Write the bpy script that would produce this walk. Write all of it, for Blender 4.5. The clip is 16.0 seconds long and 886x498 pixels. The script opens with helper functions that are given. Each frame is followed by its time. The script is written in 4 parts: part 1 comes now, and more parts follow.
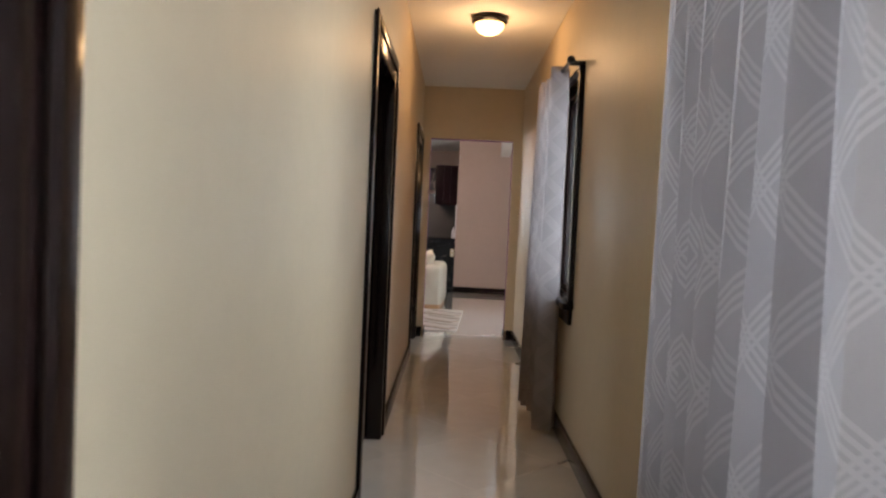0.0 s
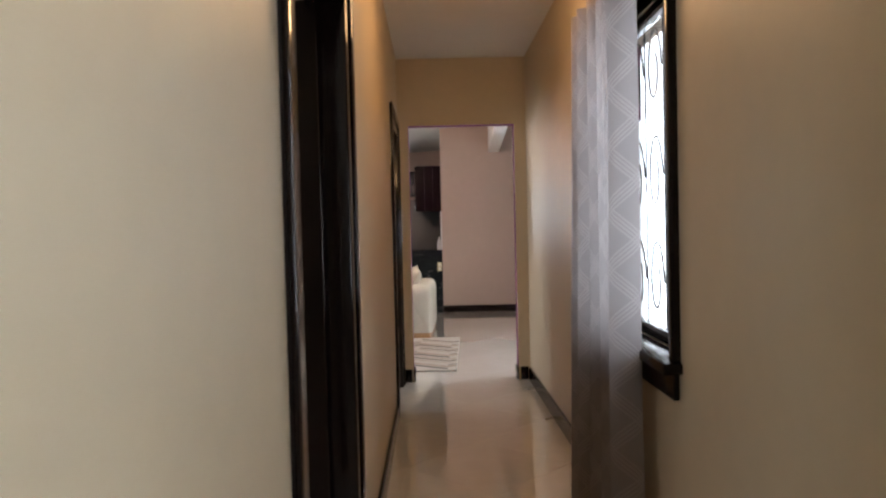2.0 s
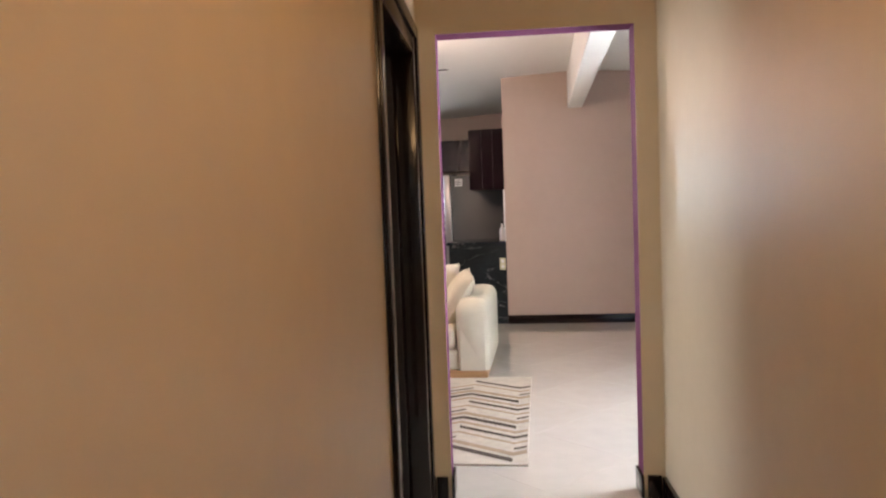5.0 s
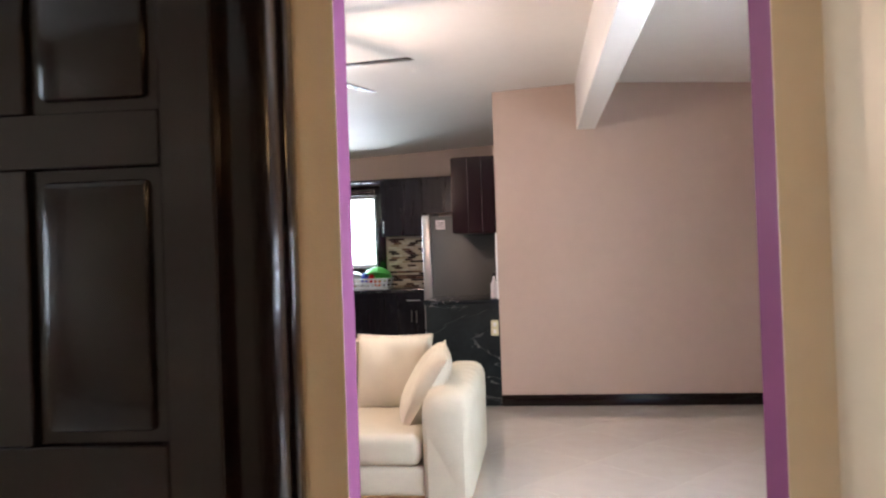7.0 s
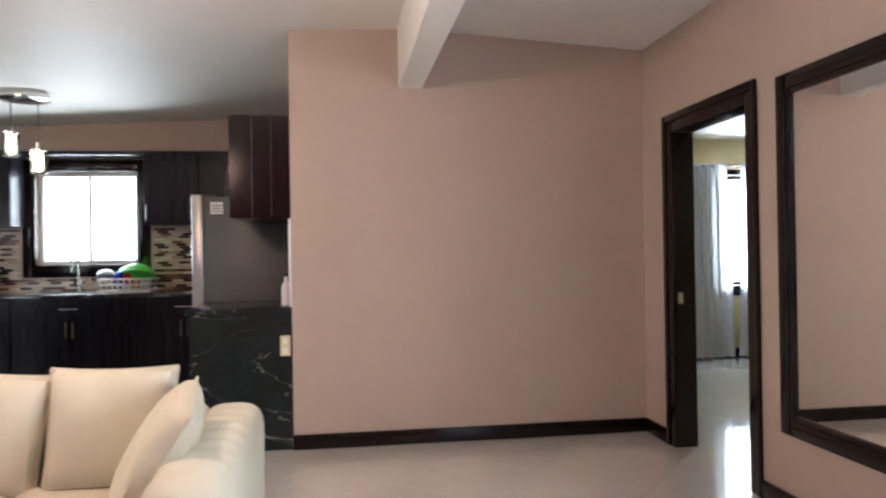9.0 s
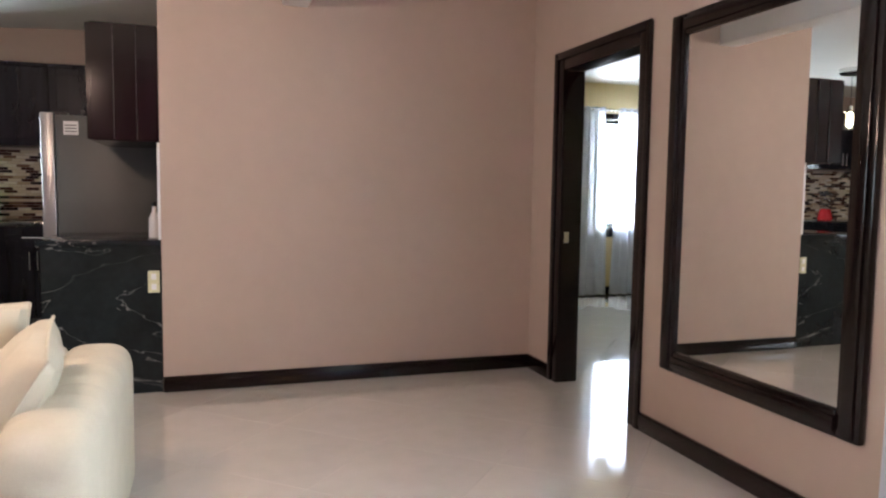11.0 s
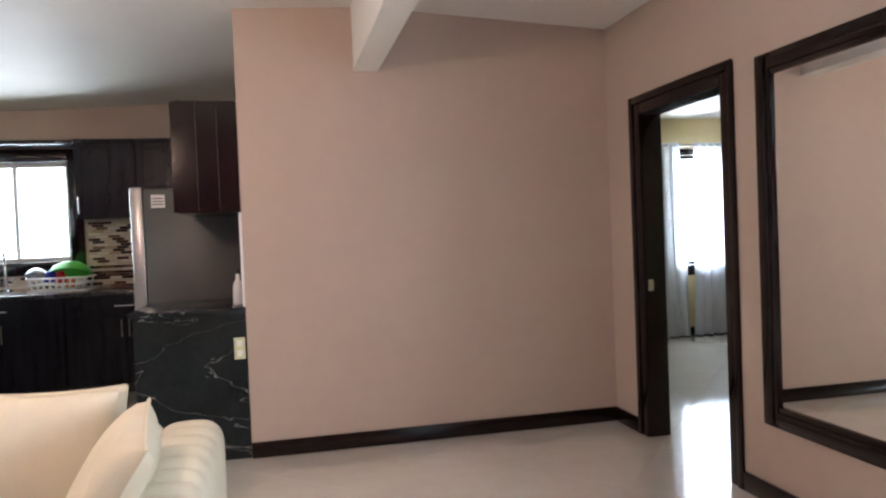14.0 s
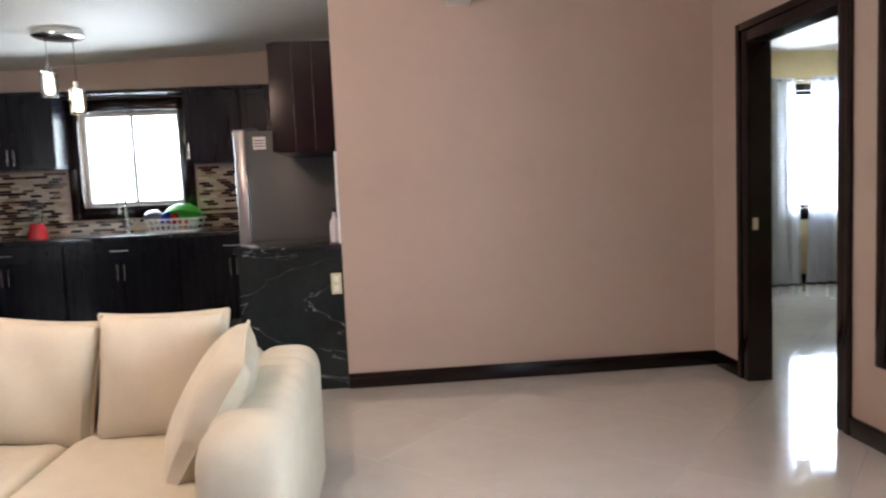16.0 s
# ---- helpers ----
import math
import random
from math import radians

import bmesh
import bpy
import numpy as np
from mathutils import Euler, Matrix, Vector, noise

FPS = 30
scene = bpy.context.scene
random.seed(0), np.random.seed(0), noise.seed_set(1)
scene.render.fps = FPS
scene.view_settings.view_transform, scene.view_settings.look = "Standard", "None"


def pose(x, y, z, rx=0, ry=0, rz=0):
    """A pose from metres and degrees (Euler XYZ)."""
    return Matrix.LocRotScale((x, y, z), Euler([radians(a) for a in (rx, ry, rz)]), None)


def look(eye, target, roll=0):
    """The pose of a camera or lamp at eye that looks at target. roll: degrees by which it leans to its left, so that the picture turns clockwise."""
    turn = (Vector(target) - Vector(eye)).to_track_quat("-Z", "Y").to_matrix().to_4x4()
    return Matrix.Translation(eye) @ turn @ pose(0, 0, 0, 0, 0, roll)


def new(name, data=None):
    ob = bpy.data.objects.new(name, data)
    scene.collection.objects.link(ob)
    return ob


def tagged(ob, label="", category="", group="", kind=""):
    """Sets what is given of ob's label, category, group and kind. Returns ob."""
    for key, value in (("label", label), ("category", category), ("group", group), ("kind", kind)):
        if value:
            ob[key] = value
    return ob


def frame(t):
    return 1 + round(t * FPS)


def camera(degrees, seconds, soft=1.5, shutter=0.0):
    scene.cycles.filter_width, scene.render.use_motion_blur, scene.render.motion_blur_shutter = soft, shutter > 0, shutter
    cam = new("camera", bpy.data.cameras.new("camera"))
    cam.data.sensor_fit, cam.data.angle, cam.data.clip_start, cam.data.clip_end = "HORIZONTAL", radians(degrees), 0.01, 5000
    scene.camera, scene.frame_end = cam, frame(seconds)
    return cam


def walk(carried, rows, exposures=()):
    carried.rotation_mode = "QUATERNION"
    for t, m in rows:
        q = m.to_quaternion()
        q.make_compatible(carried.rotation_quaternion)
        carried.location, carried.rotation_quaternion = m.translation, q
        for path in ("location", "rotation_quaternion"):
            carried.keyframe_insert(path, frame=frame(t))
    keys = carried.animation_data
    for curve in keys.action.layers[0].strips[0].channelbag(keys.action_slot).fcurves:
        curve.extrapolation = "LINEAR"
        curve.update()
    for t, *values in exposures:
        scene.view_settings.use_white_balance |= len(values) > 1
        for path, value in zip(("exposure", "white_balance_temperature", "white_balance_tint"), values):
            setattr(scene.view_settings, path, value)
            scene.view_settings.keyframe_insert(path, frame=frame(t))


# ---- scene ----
cam = camera(63.7, 16.0, soft=2.2, shutter=0.4)

PATH = [
    (0, (-0.04, 0.546, 1.225), (-0.066, 2.544, 1.142), 2.6),
    (0.5, (-0.043, 0.901, 1.232), (-0.003, 2.899, 1.153), 1.6),
    (1, (-0.058, 1.299, 1.252), (0.013, 3.297, 1.175), -1.0),
    (1.5, (-0.076, 1.749, 1.227), (-0.065, 3.749, 1.173), -0.5),
    (2, (-0.137, 2.206, 1.242), (-0.108, 4.205, 1.181), -1.4),
    (2.5, (-0.126, 2.634, 1.234), (-0.055, 4.631, 1.152), -1.5),
    (3, (-0.148, 3.076, 1.231), (-0.141, 5.075, 1.155), -3.1),
    (3.5, (-0.109, 3.521, 1.242), (-0.106, 5.518, 1.132), -4.7),
    (4, (-0.097, 3.963, 1.27), (-0.209, 5.956, 1.14), -2.8),
    (6.5, (0.007, 6.073, 1.32), (-0.167, 8.065, 1.3), -1.9),
    (7, (-0.001, 6.524, 1.299), (-0.151, 8.518, 1.317), -2.0),
    (7.5, (0.036, 6.936, 1.28), (-0.067, 8.934, 1.265), -3.1),
    (8, (0.031, 7.351, 1.25), (-0.129, 9.345, 1.226), -2.4),
    (8.5, (0.042, 7.682, 1.26), (0.184, 9.677, 1.229), -1.0),
    (9, (0.058, 7.967, 1.246), (0.452, 9.928, 1.255), -0.9),
    (9.5, (0.049, 8.114, 1.224), (0.573, 10.043, 1.156), 0.1),
    (12, (0.011, 8.144, 1.223), (0.787, 9.978, 1.045), -0.2),
    (12.5, (0.019, 8.137, 1.215), (0.797, 9.97, 1.038), -0.7),
    (13, (-0.007, 8.148, 1.241), (0.687, 10.013, 1.041), -1.1),
    (13.5, (-0.011, 8.181, 1.308), (0.588, 10.088, 1.241), -2.0),
    (14, (-0.01, 8.213, 1.315), (0.536, 10.137, 1.265), -2.3),
    (14.5, (-0.002, 8.204, 1.26), (0.48, 10.14, 1.13), -2.1),
    (15, (0.008, 8.206, 1.254), (0.458, 10.146, 1.07), -2.8),
    (15.5, (0.009, 8.202, 1.25), (0.419, 10.15, 1.052), -2.3),
    (16, (0.032, 8.203, 1.238), (0.3, 10.177, 1.061), -2.6),
]
walk(cam, [(t, look(eye, target, roll)) for t, eye, target, roll in PATH],
     exposures=[(0, 0.2, 6300, 10), (0.5, 0.3, 6500, 10), (1, 0.35, 6900, 10), (2, 0.3, 6400, 10), (2.5, 0.6, 6200, 10), (3, 0.85, 6300, 9), (4, 0.75, 6600, 10), (6.5, 1.1, 6000, 10), (7.5, 1.1, 6150, 9), (8.5, 0.95, 6200, 9), (16, 0.9, 6200, 9)])

# world, sun and window light
world = bpy.data.worlds.new("sky")
scene.world = world
world.use_nodes = True
wn = world.node_tree
sky = wn.nodes.new("ShaderNodeTexSky")
sky.sky_type, sky.sun_disc = 'NISHITA', False
sky.sun_elevation, sky.sun_rotation = radians(62), radians(200)
wn.nodes["Background"].inputs["Strength"].default_value = 0.12
wn.links.new(sky.outputs[0], wn.nodes["Background"].inputs["Color"])
sun = new("sun", bpy.data.lights.new("sun", 'SUN'))
sun.data.energy, sun.data.angle, sun.data.color = 3.0, radians(0.5), (1.0, 0.95, 0.88)
sun.rotation_euler = (radians(28), 0, radians(-20))

HALL = Matrix.Identity(4)
# the room's own frame; its floor lies FL above the frame's zero
FL = 0.045
ROOM = pose(0.004, 12.62, -FL, 0, 0, -3.2)
RFLOOR = ROOM @ pose(0, 0, FL)


def window_light(name, m, w, h, watts, colour=(0.86, 0.93, 1.0)):
    lamp = new(name, bpy.data.lights.new(name, 'AREA'))
    lamp.data.shape, lamp.data.size, lamp.data.size_y = 'RECTANGLE', w, h
    lamp.data.energy, lamp.data.color = watts, colour
    lamp.matrix_world = m


# daylight in the openings: each lamp stands in its window or opening
window_light("hall_window_light", HALL @ pose(0.80, 1.5, 1.40, 90, 0, 90), 1.9, 1.2, 48)
window_light("hall_window_light", HALL @ pose(0.80, 4.90, 1.40, 90, 0, 90), 0.9, 1.2, 14)
window_light("living_window_light", ROOM @ pose(2.56, -3.65, 1.45, 90, 0, 90), 1.5, 1.1, 74)
# unseen bare opening, assumed from a bright reflection on the baseboard
window_light("unseen_opening_light", ROOM @ pose(1.62, -4.98, 1.15, 90, 0, 0) @ pose(0, 0, 0, 180), 0.8, 1.8, 7)
# added lamp in an unseen window, to light the room from its left
window_light("unseen_side_window_light", ROOM @ pose(-4.72, -2.6, 1.45, 90, 0, -90), 2.0, 1.2, 26)
window_light("kitchen_window_light", ROOM @ pose(-2.17, 3.06, 1.68, 90, 0, 180) @ pose(0, 0, 0, 180) @ pose(0, 0, 0, 180), 0.9, 0.86, 19)
window_light("bedroom_window_light", ROOM @ pose(4.94, 3.16, 1.5, 90, 0, 180) @ pose(0, 0, 0, 180) @ pose(0, 0, 0, 180), 0.62, 1.2, 75)
window_light("side_room_window_light", HALL @ pose(-3.30, 3.90, 1.45, 90, 0, -90), 1.2, 1.1, 8)
window_light("side_room_window_light", HALL @ pose(-3.30, 6.75, 1.45, 90, 0, -90), 1.2, 1.1, 24)


# materials
def material(name, colour, rough=0.6, metal=0.0, vary=0.12, scale=6.0, bump=0.0, bump_scale=80.0, second=None, mix_scale=None,
             emit=None, strength=0.0, transmission=0.0, stretch=(1, 1, 1), random_value=0.0, island=False, coat=0.0, alpha=1.0, rough_vary=0.1, spec=0.5):
    m = bpy.data.materials.new(name)
    m.use_nodes = True
    nt = m.node_tree
    n, l = nt.nodes, nt.links
    b = n["Principled BSDF"]
    b.inputs["Roughness"].default_value, b.inputs["Metallic"].default_value = rough, metal
    b.inputs["Transmission Weight"].default_value = transmission
    b.inputs["Coat Weight"].default_value = coat
    b.inputs["Specular IOR Level"].default_value = spec
    b.inputs["Coat Roughness"].default_value = 0.02
    b.inputs["Alpha"].default_value = alpha
    co = n.new("ShaderNodeTexCoord")
    mp = n.new("ShaderNodeMapping")
    mp.inputs["Scale"].default_value = stretch
    l.new(co.outputs["Object"], mp.inputs["Vector"])
    t1, t2 = n.new("ShaderNodeTexNoise"), n.new("ShaderNodeTexNoise")
    t1.inputs["Scale"].default_value, t2.inputs["Scale"].default_value = scale, scale * 9
    t1.inputs["Detail"].default_value = 6
    for t in (t1, t2):
        l.new(mp.outputs[0], t.inputs["Vector"])
    add = n.new("ShaderNodeMath")
    add.operation = 'MULTIPLY_ADD'
    l.new(t2.outputs[0], add.inputs[0])
    add.inputs[1].default_value = 0.4
    l.new(t1.outputs[0], add.inputs[2])
    rng = n.new("ShaderNodeMapRange")
    rng.inputs["From Min"].default_value, rng.inputs["From Max"].default_value = 0.45, 0.95
    l.new(add.outputs[0], rng.inputs["Value"])
    mix = n.new("ShaderNodeMix")
    mix.data_type = 'RGBA'
    l.new(rng.outputs[0], mix.inputs["Factor"])
    lo = [c * (1 - vary) for c in colour]
    hi = second if second else [min(1, c * (1 + vary)) for c in colour]
    mix.inputs["A"].default_value, mix.inputs["B"].default_value = (*lo, 1), (*hi, 1)
    out = mix.outputs["Result"]
    if random_value:
        src = n.new("ShaderNodeNewGeometry").outputs["Random Per Island"] if island else n.new("ShaderNodeObjectInfo").outputs["Random"]
        r2 = n.new("ShaderNodeMapRange")
        r2.inputs["To Min"].default_value, r2.inputs["To Max"].default_value = 1 - random_value, 1 + random_value
        l.new(src, r2.inputs["Value"])
        hs = n.new("ShaderNodeHueSaturation")
        l.new(r2.outputs[0], hs.inputs["Value"])
        l.new(out, hs.inputs["Color"])
        out = hs.outputs[0]
    l.new(out, b.inputs["Base Color"])
    rr = n.new("ShaderNodeMapRange")
    rr.inputs["To Min"].default_value, rr.inputs["To Max"].default_value = max(0.01, rough * (1 - rough_vary)), min(1, rough * (1 + rough_vary))
    l.new(t1.outputs[0], rr.inputs["Value"])
    l.new(rr.outputs[0], b.inputs["Roughness"])
    if bump:
        t3 = n.new("ShaderNodeTexNoise")
        t3.inputs["Scale"].default_value = bump_scale
        l.new(mp.outputs[0], t3.inputs["Vector"])
        bp = n.new("ShaderNodeBump")
        bp.inputs["Strength"].default_value, bp.inputs["Distance"].default_value = bump, 0.004
        l.new(t3.outputs[0], bp.inputs["Height"])
        l.new(bp.outputs[0], b.inputs["Normal"])
    if emit:
        b.inputs["Emission Color"].default_value, b.inputs["Emission Strength"].default_value = (*emit, 1), strength
    return m


HALL_PAINT = material("hall_paint", (0.58, 0.475, 0.33), 0.45, vary=0.05, scale=1.5, bump=0.12, bump_scale=160)
TAUPE_PAINT = material("taupe_paint", (0.485, 0.378, 0.305), 0.5, vary=0.05, scale=1.2, bump=0.12, bump_scale=160)
PURPLE_PAINT = material("purple_paint", (0.15, 0.018, 0.10), 0.75, vary=0.06, scale=1.5, bump=0.1, bump_scale=160)
YELLOW_PAINT = material("yellow_paint", (0.72, 0.60, 0.34), 0.5, vary=0.04, scale=1.5, bump=0.1)
WHITE_PAINT = material("white_paint", (0.78, 0.76, 0.72), 0.6, vary=0.03, scale=1.5, bump=0.1, bump_scale=120)
DARK_WOOD = material("dark_wood", (0.009, 0.0046, 0.0040), 0.15, vary=0.5, scale=3.0, stretch=(6, 6, 0.6), bump=0.08, bump_scale=30, spec=0.32)
CABINET_WOOD = material("cabinet_wood", (0.009, 0.009, 0.013), 0.26, vary=0.4, scale=3.0, stretch=(6, 6, 0.6), bump=0.08, bump_scale=30, spec=0.3)
TILE = material("polished_tile", (0.68, 0.64, 0.57), 0.05, vary=0.06, scale=1.1, random_value=0.015, coat=0.9, second=(0.74, 0.70, 0.63), spec=0.7)
GROUT = material("grout", (0.50, 0.46, 0.40), 0.8)
BOUCLE = material("cream_upholstery", (0.56, 0.52, 0.405), 0.92, vary=0.05, scale=10, bump=0.35, bump_scale=380)
STEEL = material("steel", (0.42, 0.42, 0.41), 0.32, 0.85, vary=0.05, scale=4, stretch=(1, 1, 12))
FRIDGE_SIDE = material("grey_fridge_side", (0.105, 0.108, 0.10), 0.42, 0.0, vary=0.06, scale=3)
CHROME = material("chrome", (0.75, 0.75, 0.75), 0.14, 1.0, vary=0.02)
BLACK = material("black_plastic", (0.012, 0.012, 0.013), 0.35, vary=0.2)
GRANITE = material("black_granite", (0.010, 0.012, 0.014), 0.1, vary=0.3, scale=12, second=(0.03, 0.034, 0.038), coat=0.3)
MIRROR = material("mirror_glass", (0.86, 0.87, 0.86), 0.01, 1.0, vary=0.0, rough_vary=0)
GLASS = material("clear_glass", (0.95, 0.97, 0.97), 0.02, transmission=1.0, vary=0.0, rough_vary=0)
RUG_CREAM = material("rug_cream", (0.55, 0.50, 0.42), 0.95, vary=0.12, scale=20, bump=0.5, bump_scale=500)
RUG_GREY = material("rug_grey", (0.09, 0.07, 0.055), 0.95, vary=0.15, scale=20, bump=0.5, bump_scale=500)
RUG_TAN = material("rug_tan", (0.38, 0.29, 0.20), 0.95, vary=0.15, scale=20, bump=0.5, bump_scale=500)
OAK = material("light_wood", (0.42, 0.24, 0.11), 0.5, vary=0.2, scale=4, stretch=(1, 8, 8))
GREEN = material("green_plastic", (0.10, 0.55, 0.06), 0.4)
RED = material("red_plastic", (0.55, 0.02, 0.025), 0.25)
BLUE = material("blue_plastic", (0.03, 0.06, 0.55), 0.35)
ORANGE = material("orange_plastic", (0.7, 0.20, 0.08), 0.4)
WHITE_PLASTIC = material("white_plastic", (0.8, 0.8, 0.8), 0.35, vary=0.03)
BULB_GLASS = material("lit_frosted_glass", (0.9, 0.8, 0.6), 0.4, emit=(1.0, 0.60, 0.25), strength=3.5)
FAN_GLASS = material("lit_amber_glass", (0.9, 0.8, 0.6), 0.4, emit=(1.0, 0.68, 0.28), strength=1.3)
PENDANT_GLOW = material("lit_pendant_core", (0.9, 0.8, 0.6), 0.4, emit=(1.0, 0.82, 0.55), strength=7.0)
CREAM_RENDER = material("sunlit_render", (0.70, 0.64, 0.52), 0.9, vary=0.08, scale=2, bump=0.3, bump_scale=40)
GRASS = material("lawn", (0.06, 0.11, 0.03), 0.95, vary=0.4, scale=5, bump=0.5)
OUTLET = material("cream_outlet_plastic", (0.62, 0.60, 0.38), 0.3)
JUG = material("blue_jug_plastic", (0.62, 0.80, 0.92), 0.12, transmission=0.75, vary=0.03, rough_vary=0)
GREY_BED = material("grey_bedding", (0.12, 0.12, 0.14), 0.9, bump=0.3, bump_scale=300)


def translucent(name, colour, part_through, front=None):
    m = material(name, front or colour, 0.7, vary=0.06, scale=8, bump=0.2, bump_scale=500)
    nt = m.node_tree
    n, l = nt.nodes, nt.links
    b, o = n["Principled BSDF"], n["Material Output"]
    tr = n.new("ShaderNodeBsdfTranslucent")
    tr.inputs["Color"].default_value = (*colour, 1)
    mx = n.new("ShaderNodeMixShader")
    mx.inputs[0].default_value = part_through
    l.new(b.outputs[0], mx.inputs[1])
    l.new(tr.outputs[0], mx.inputs[2])
    l.new(mx.outputs[0], o.inputs["Surface"])
    return m


def woven_lattice(m, line, period=0.13):
    """Diamond lattice of triple pale threads, laid along the cloth."""
    nt = m.node_tree
    n, l = nt.nodes, nt.links
    b = n["Principled BSDF"]
    uv = n.new("ShaderNodeSeparateXYZ")
    l.new(n.new("ShaderNodeTexCoord").outputs["UV"], uv.inputs[0])

    def calc(op, p, q):
        k = n.new("ShaderNodeMath")
        k.operation = op
        for slot, v in zip(k.inputs, (p, q)):
            if isinstance(v, (int, float)):
                slot.default_value = v
            else:
                l.new(v, slot)
        return k.outputs[0]
    v = calc('MULTIPLY', uv.outputs["Y"], 0.62)
    masks = []
    for op in ('ADD', 'SUBTRACT'):
        fr = calc('FRACT', calc('DIVIDE', calc(op, uv.outputs["X"], v), period), 0)
        band = calc('LESS_THAN', fr, 0.30)
        thread = calc('LESS_THAN', calc('FRACT', calc('MULTIPLY', fr, 13.0), 0), 0.52)
        masks.append(calc('MULTIPLY', band, thread))
    both = calc('MAXIMUM', masks[0], masks[1])
    seen = [(b.inputs["Base Color"], line[0])]
    for node in n:
        if node.bl_idname == "ShaderNodeBsdfTranslucent":
            seen.append((node.inputs["Color"], line[1]))
    for slot, colour in seen:
        mx = n.new("ShaderNodeMix")
        mx.data_type = 'RGBA'
        l.new(both, mx.inputs["Factor"])
        if slot.links:
            l.new(slot.links[0].from_socket, mx.inputs["A"])
        else:
            mx.inputs["A"].default_value = slot.default_value
        mx.inputs["B"].default_value = (*colour, 1)
        l.new(mx.outputs["Result"], slot)
    return m


CURTAIN_GREY = woven_lattice(translucent("grey_curtain_fabric", (0.50, 0.47, 0.485), 0.50, (0.33, 0.285, 0.265)), ((0.40, 0.355, 0.335), (0.60, 0.57, 0.58)))
SHEER = translucent("white_sheer_fabric", (0.70, 0.73, 0.80), 0.35)


def veined(name):
    m = material(name, (0.012, 0.016, 0.018), 0.1, vary=0.3, scale=3, second=(0.018, 0.023, 0.026), spec=0.35)
    nt = m.node_tree
    n, l = nt.nodes, nt.links
    b = n["Principled BSDF"]
    old = b.inputs["Base Color"].links[0].from_socket
    co = n.new("ShaderNodeTexCoord")
    mp = n.new("ShaderNodeMapping")
    mp.inputs["Scale"].default_value, mp.inputs["Rotation"].default_value = (0.6, 0.6, 2.2), (0, radians(14), 0)
    wv = n.new("ShaderNodeTexNoise")
    wv.inputs["Scale"].default_value, wv.inputs["Detail"].default_value, wv.inputs["Distortion"].default_value = 0.8, 5, 1.0
    l.new(co.outputs["Object"], mp.inputs[0])
    l.new(mp.outputs[0], wv.inputs["Vector"])
    sub = n.new("ShaderNodeMath")
    sub.operation = 'SUBTRACT'
    sub.inputs[1].default_value = 0.5
    l.new(wv.outputs[0], sub.inputs[0])
    ab = n.new("ShaderNodeMath")
    ab.operation = 'ABSOLUTE'
    l.new(sub.outputs[0], ab.inputs[0])
    rg = n.new("ShaderNodeMapRange")
    rg.inputs["From Min"].default_value, rg.inputs["From Max"].default_value = 0.0, 0.0013
    rg.inputs["To Min"].default_value, rg.inputs["To Max"].default_value = 0.4, 0.0
    l.new(ab.outputs[0], rg.inputs["Value"])
    mx = n.new("ShaderNodeMix")
    mx.data_type = 'RGBA'
    l.new(rg.outputs[0], mx.inputs["Factor"])
    l.new(old, mx.inputs["A"])
    mx.inputs["B"].default_value = (0.5, 0.5, 0.48, 1)
    l.new(mx.outputs["Result"], b.inputs["Base Color"])
    return m


MARBLE = veined("black_veined_marble")


def mosaic_material(name, stops):
    m = material(name, (0.5, 0.5, 0.5), 0.2)
    nt = m.node_tree
    n, l = nt.nodes, nt.links
    g = n.new("ShaderNodeNewGeometry")
    r = n.new("ShaderNodeValToRGB")
    r.color_ramp.interpolation = 'CONSTANT'
    e = r.color_ramp.elements
    while len(e) < len(stops):
        e.new(0.5)
    for k, (p, c) in enumerate(stops):
        e[k].position, e[k].color = p, (*c, 1)
    l.new(g.outputs["Random Per Island"], r.inputs[0])
    l.new(r.outputs[0], n["Principled BSDF"].inputs["Base Color"])
    return m


MOSAIC = (mosaic_material("pale_mosaic_sticks", [(0.0, (0.62, 0.52, 0.38)), (0.5, (0.70, 0.63, 0.50)), (0.85, (0.45, 0.34, 0.22))]),
          mosaic_material("dark_mosaic_sticks", [(0.0, (0.06, 0.026, 0.017)), (0.45, (0.02, 0.016, 0.014)), (0.8, (0.20, 0.11, 0.065))]))


# mesh helpers
def box(bm, x0, x1, y0, y1, z0, z1, bevel=0.0, seg=2, m=None):
    r = bmesh.ops.create_cube(bm, size=1.0)
    vs = r["verts"]
    for v in vs:
        v.co = Vector(((x0 + x1) / 2 + v.co.x * (x1 - x0), (y0 + y1) / 2 + v.co.y * (y1 - y0), (z0 + z1) / 2 + v.co.z * (z1 - z0)))
    if bevel:
        es = list({e for v in vs for e in v.link_edges})
        r2 = bmesh.ops.bevel(bm, geom=es, offset=bevel, segments=seg, affect='EDGES', profile=0.5)
        vs = list({v for f in r2["faces"] for v in f.verts} | {v for v in vs if v.is_valid})
    if m is not None:
        bmesh.ops.transform(bm, matrix=m, verts=[v for v in vs if v.is_valid])
    return bm


def boxed(*a, **k):
    return box(bmesh.new(), *a, **k)


def rod(bm, p, q, r, r2=None, n=14):
    p, q = Vector(p), Vector(q)
    d = q - p
    m = Matrix.Translation((p + q) / 2) @ d.to_track_quat('Z', 'Y').to_matrix().to_4x4()
    bmesh.ops.create_cone(bm, cap_ends=True, segments=n, radius1=r, radius2=r if r2 is None else r2, depth=d.length, matrix=m)
    return bm


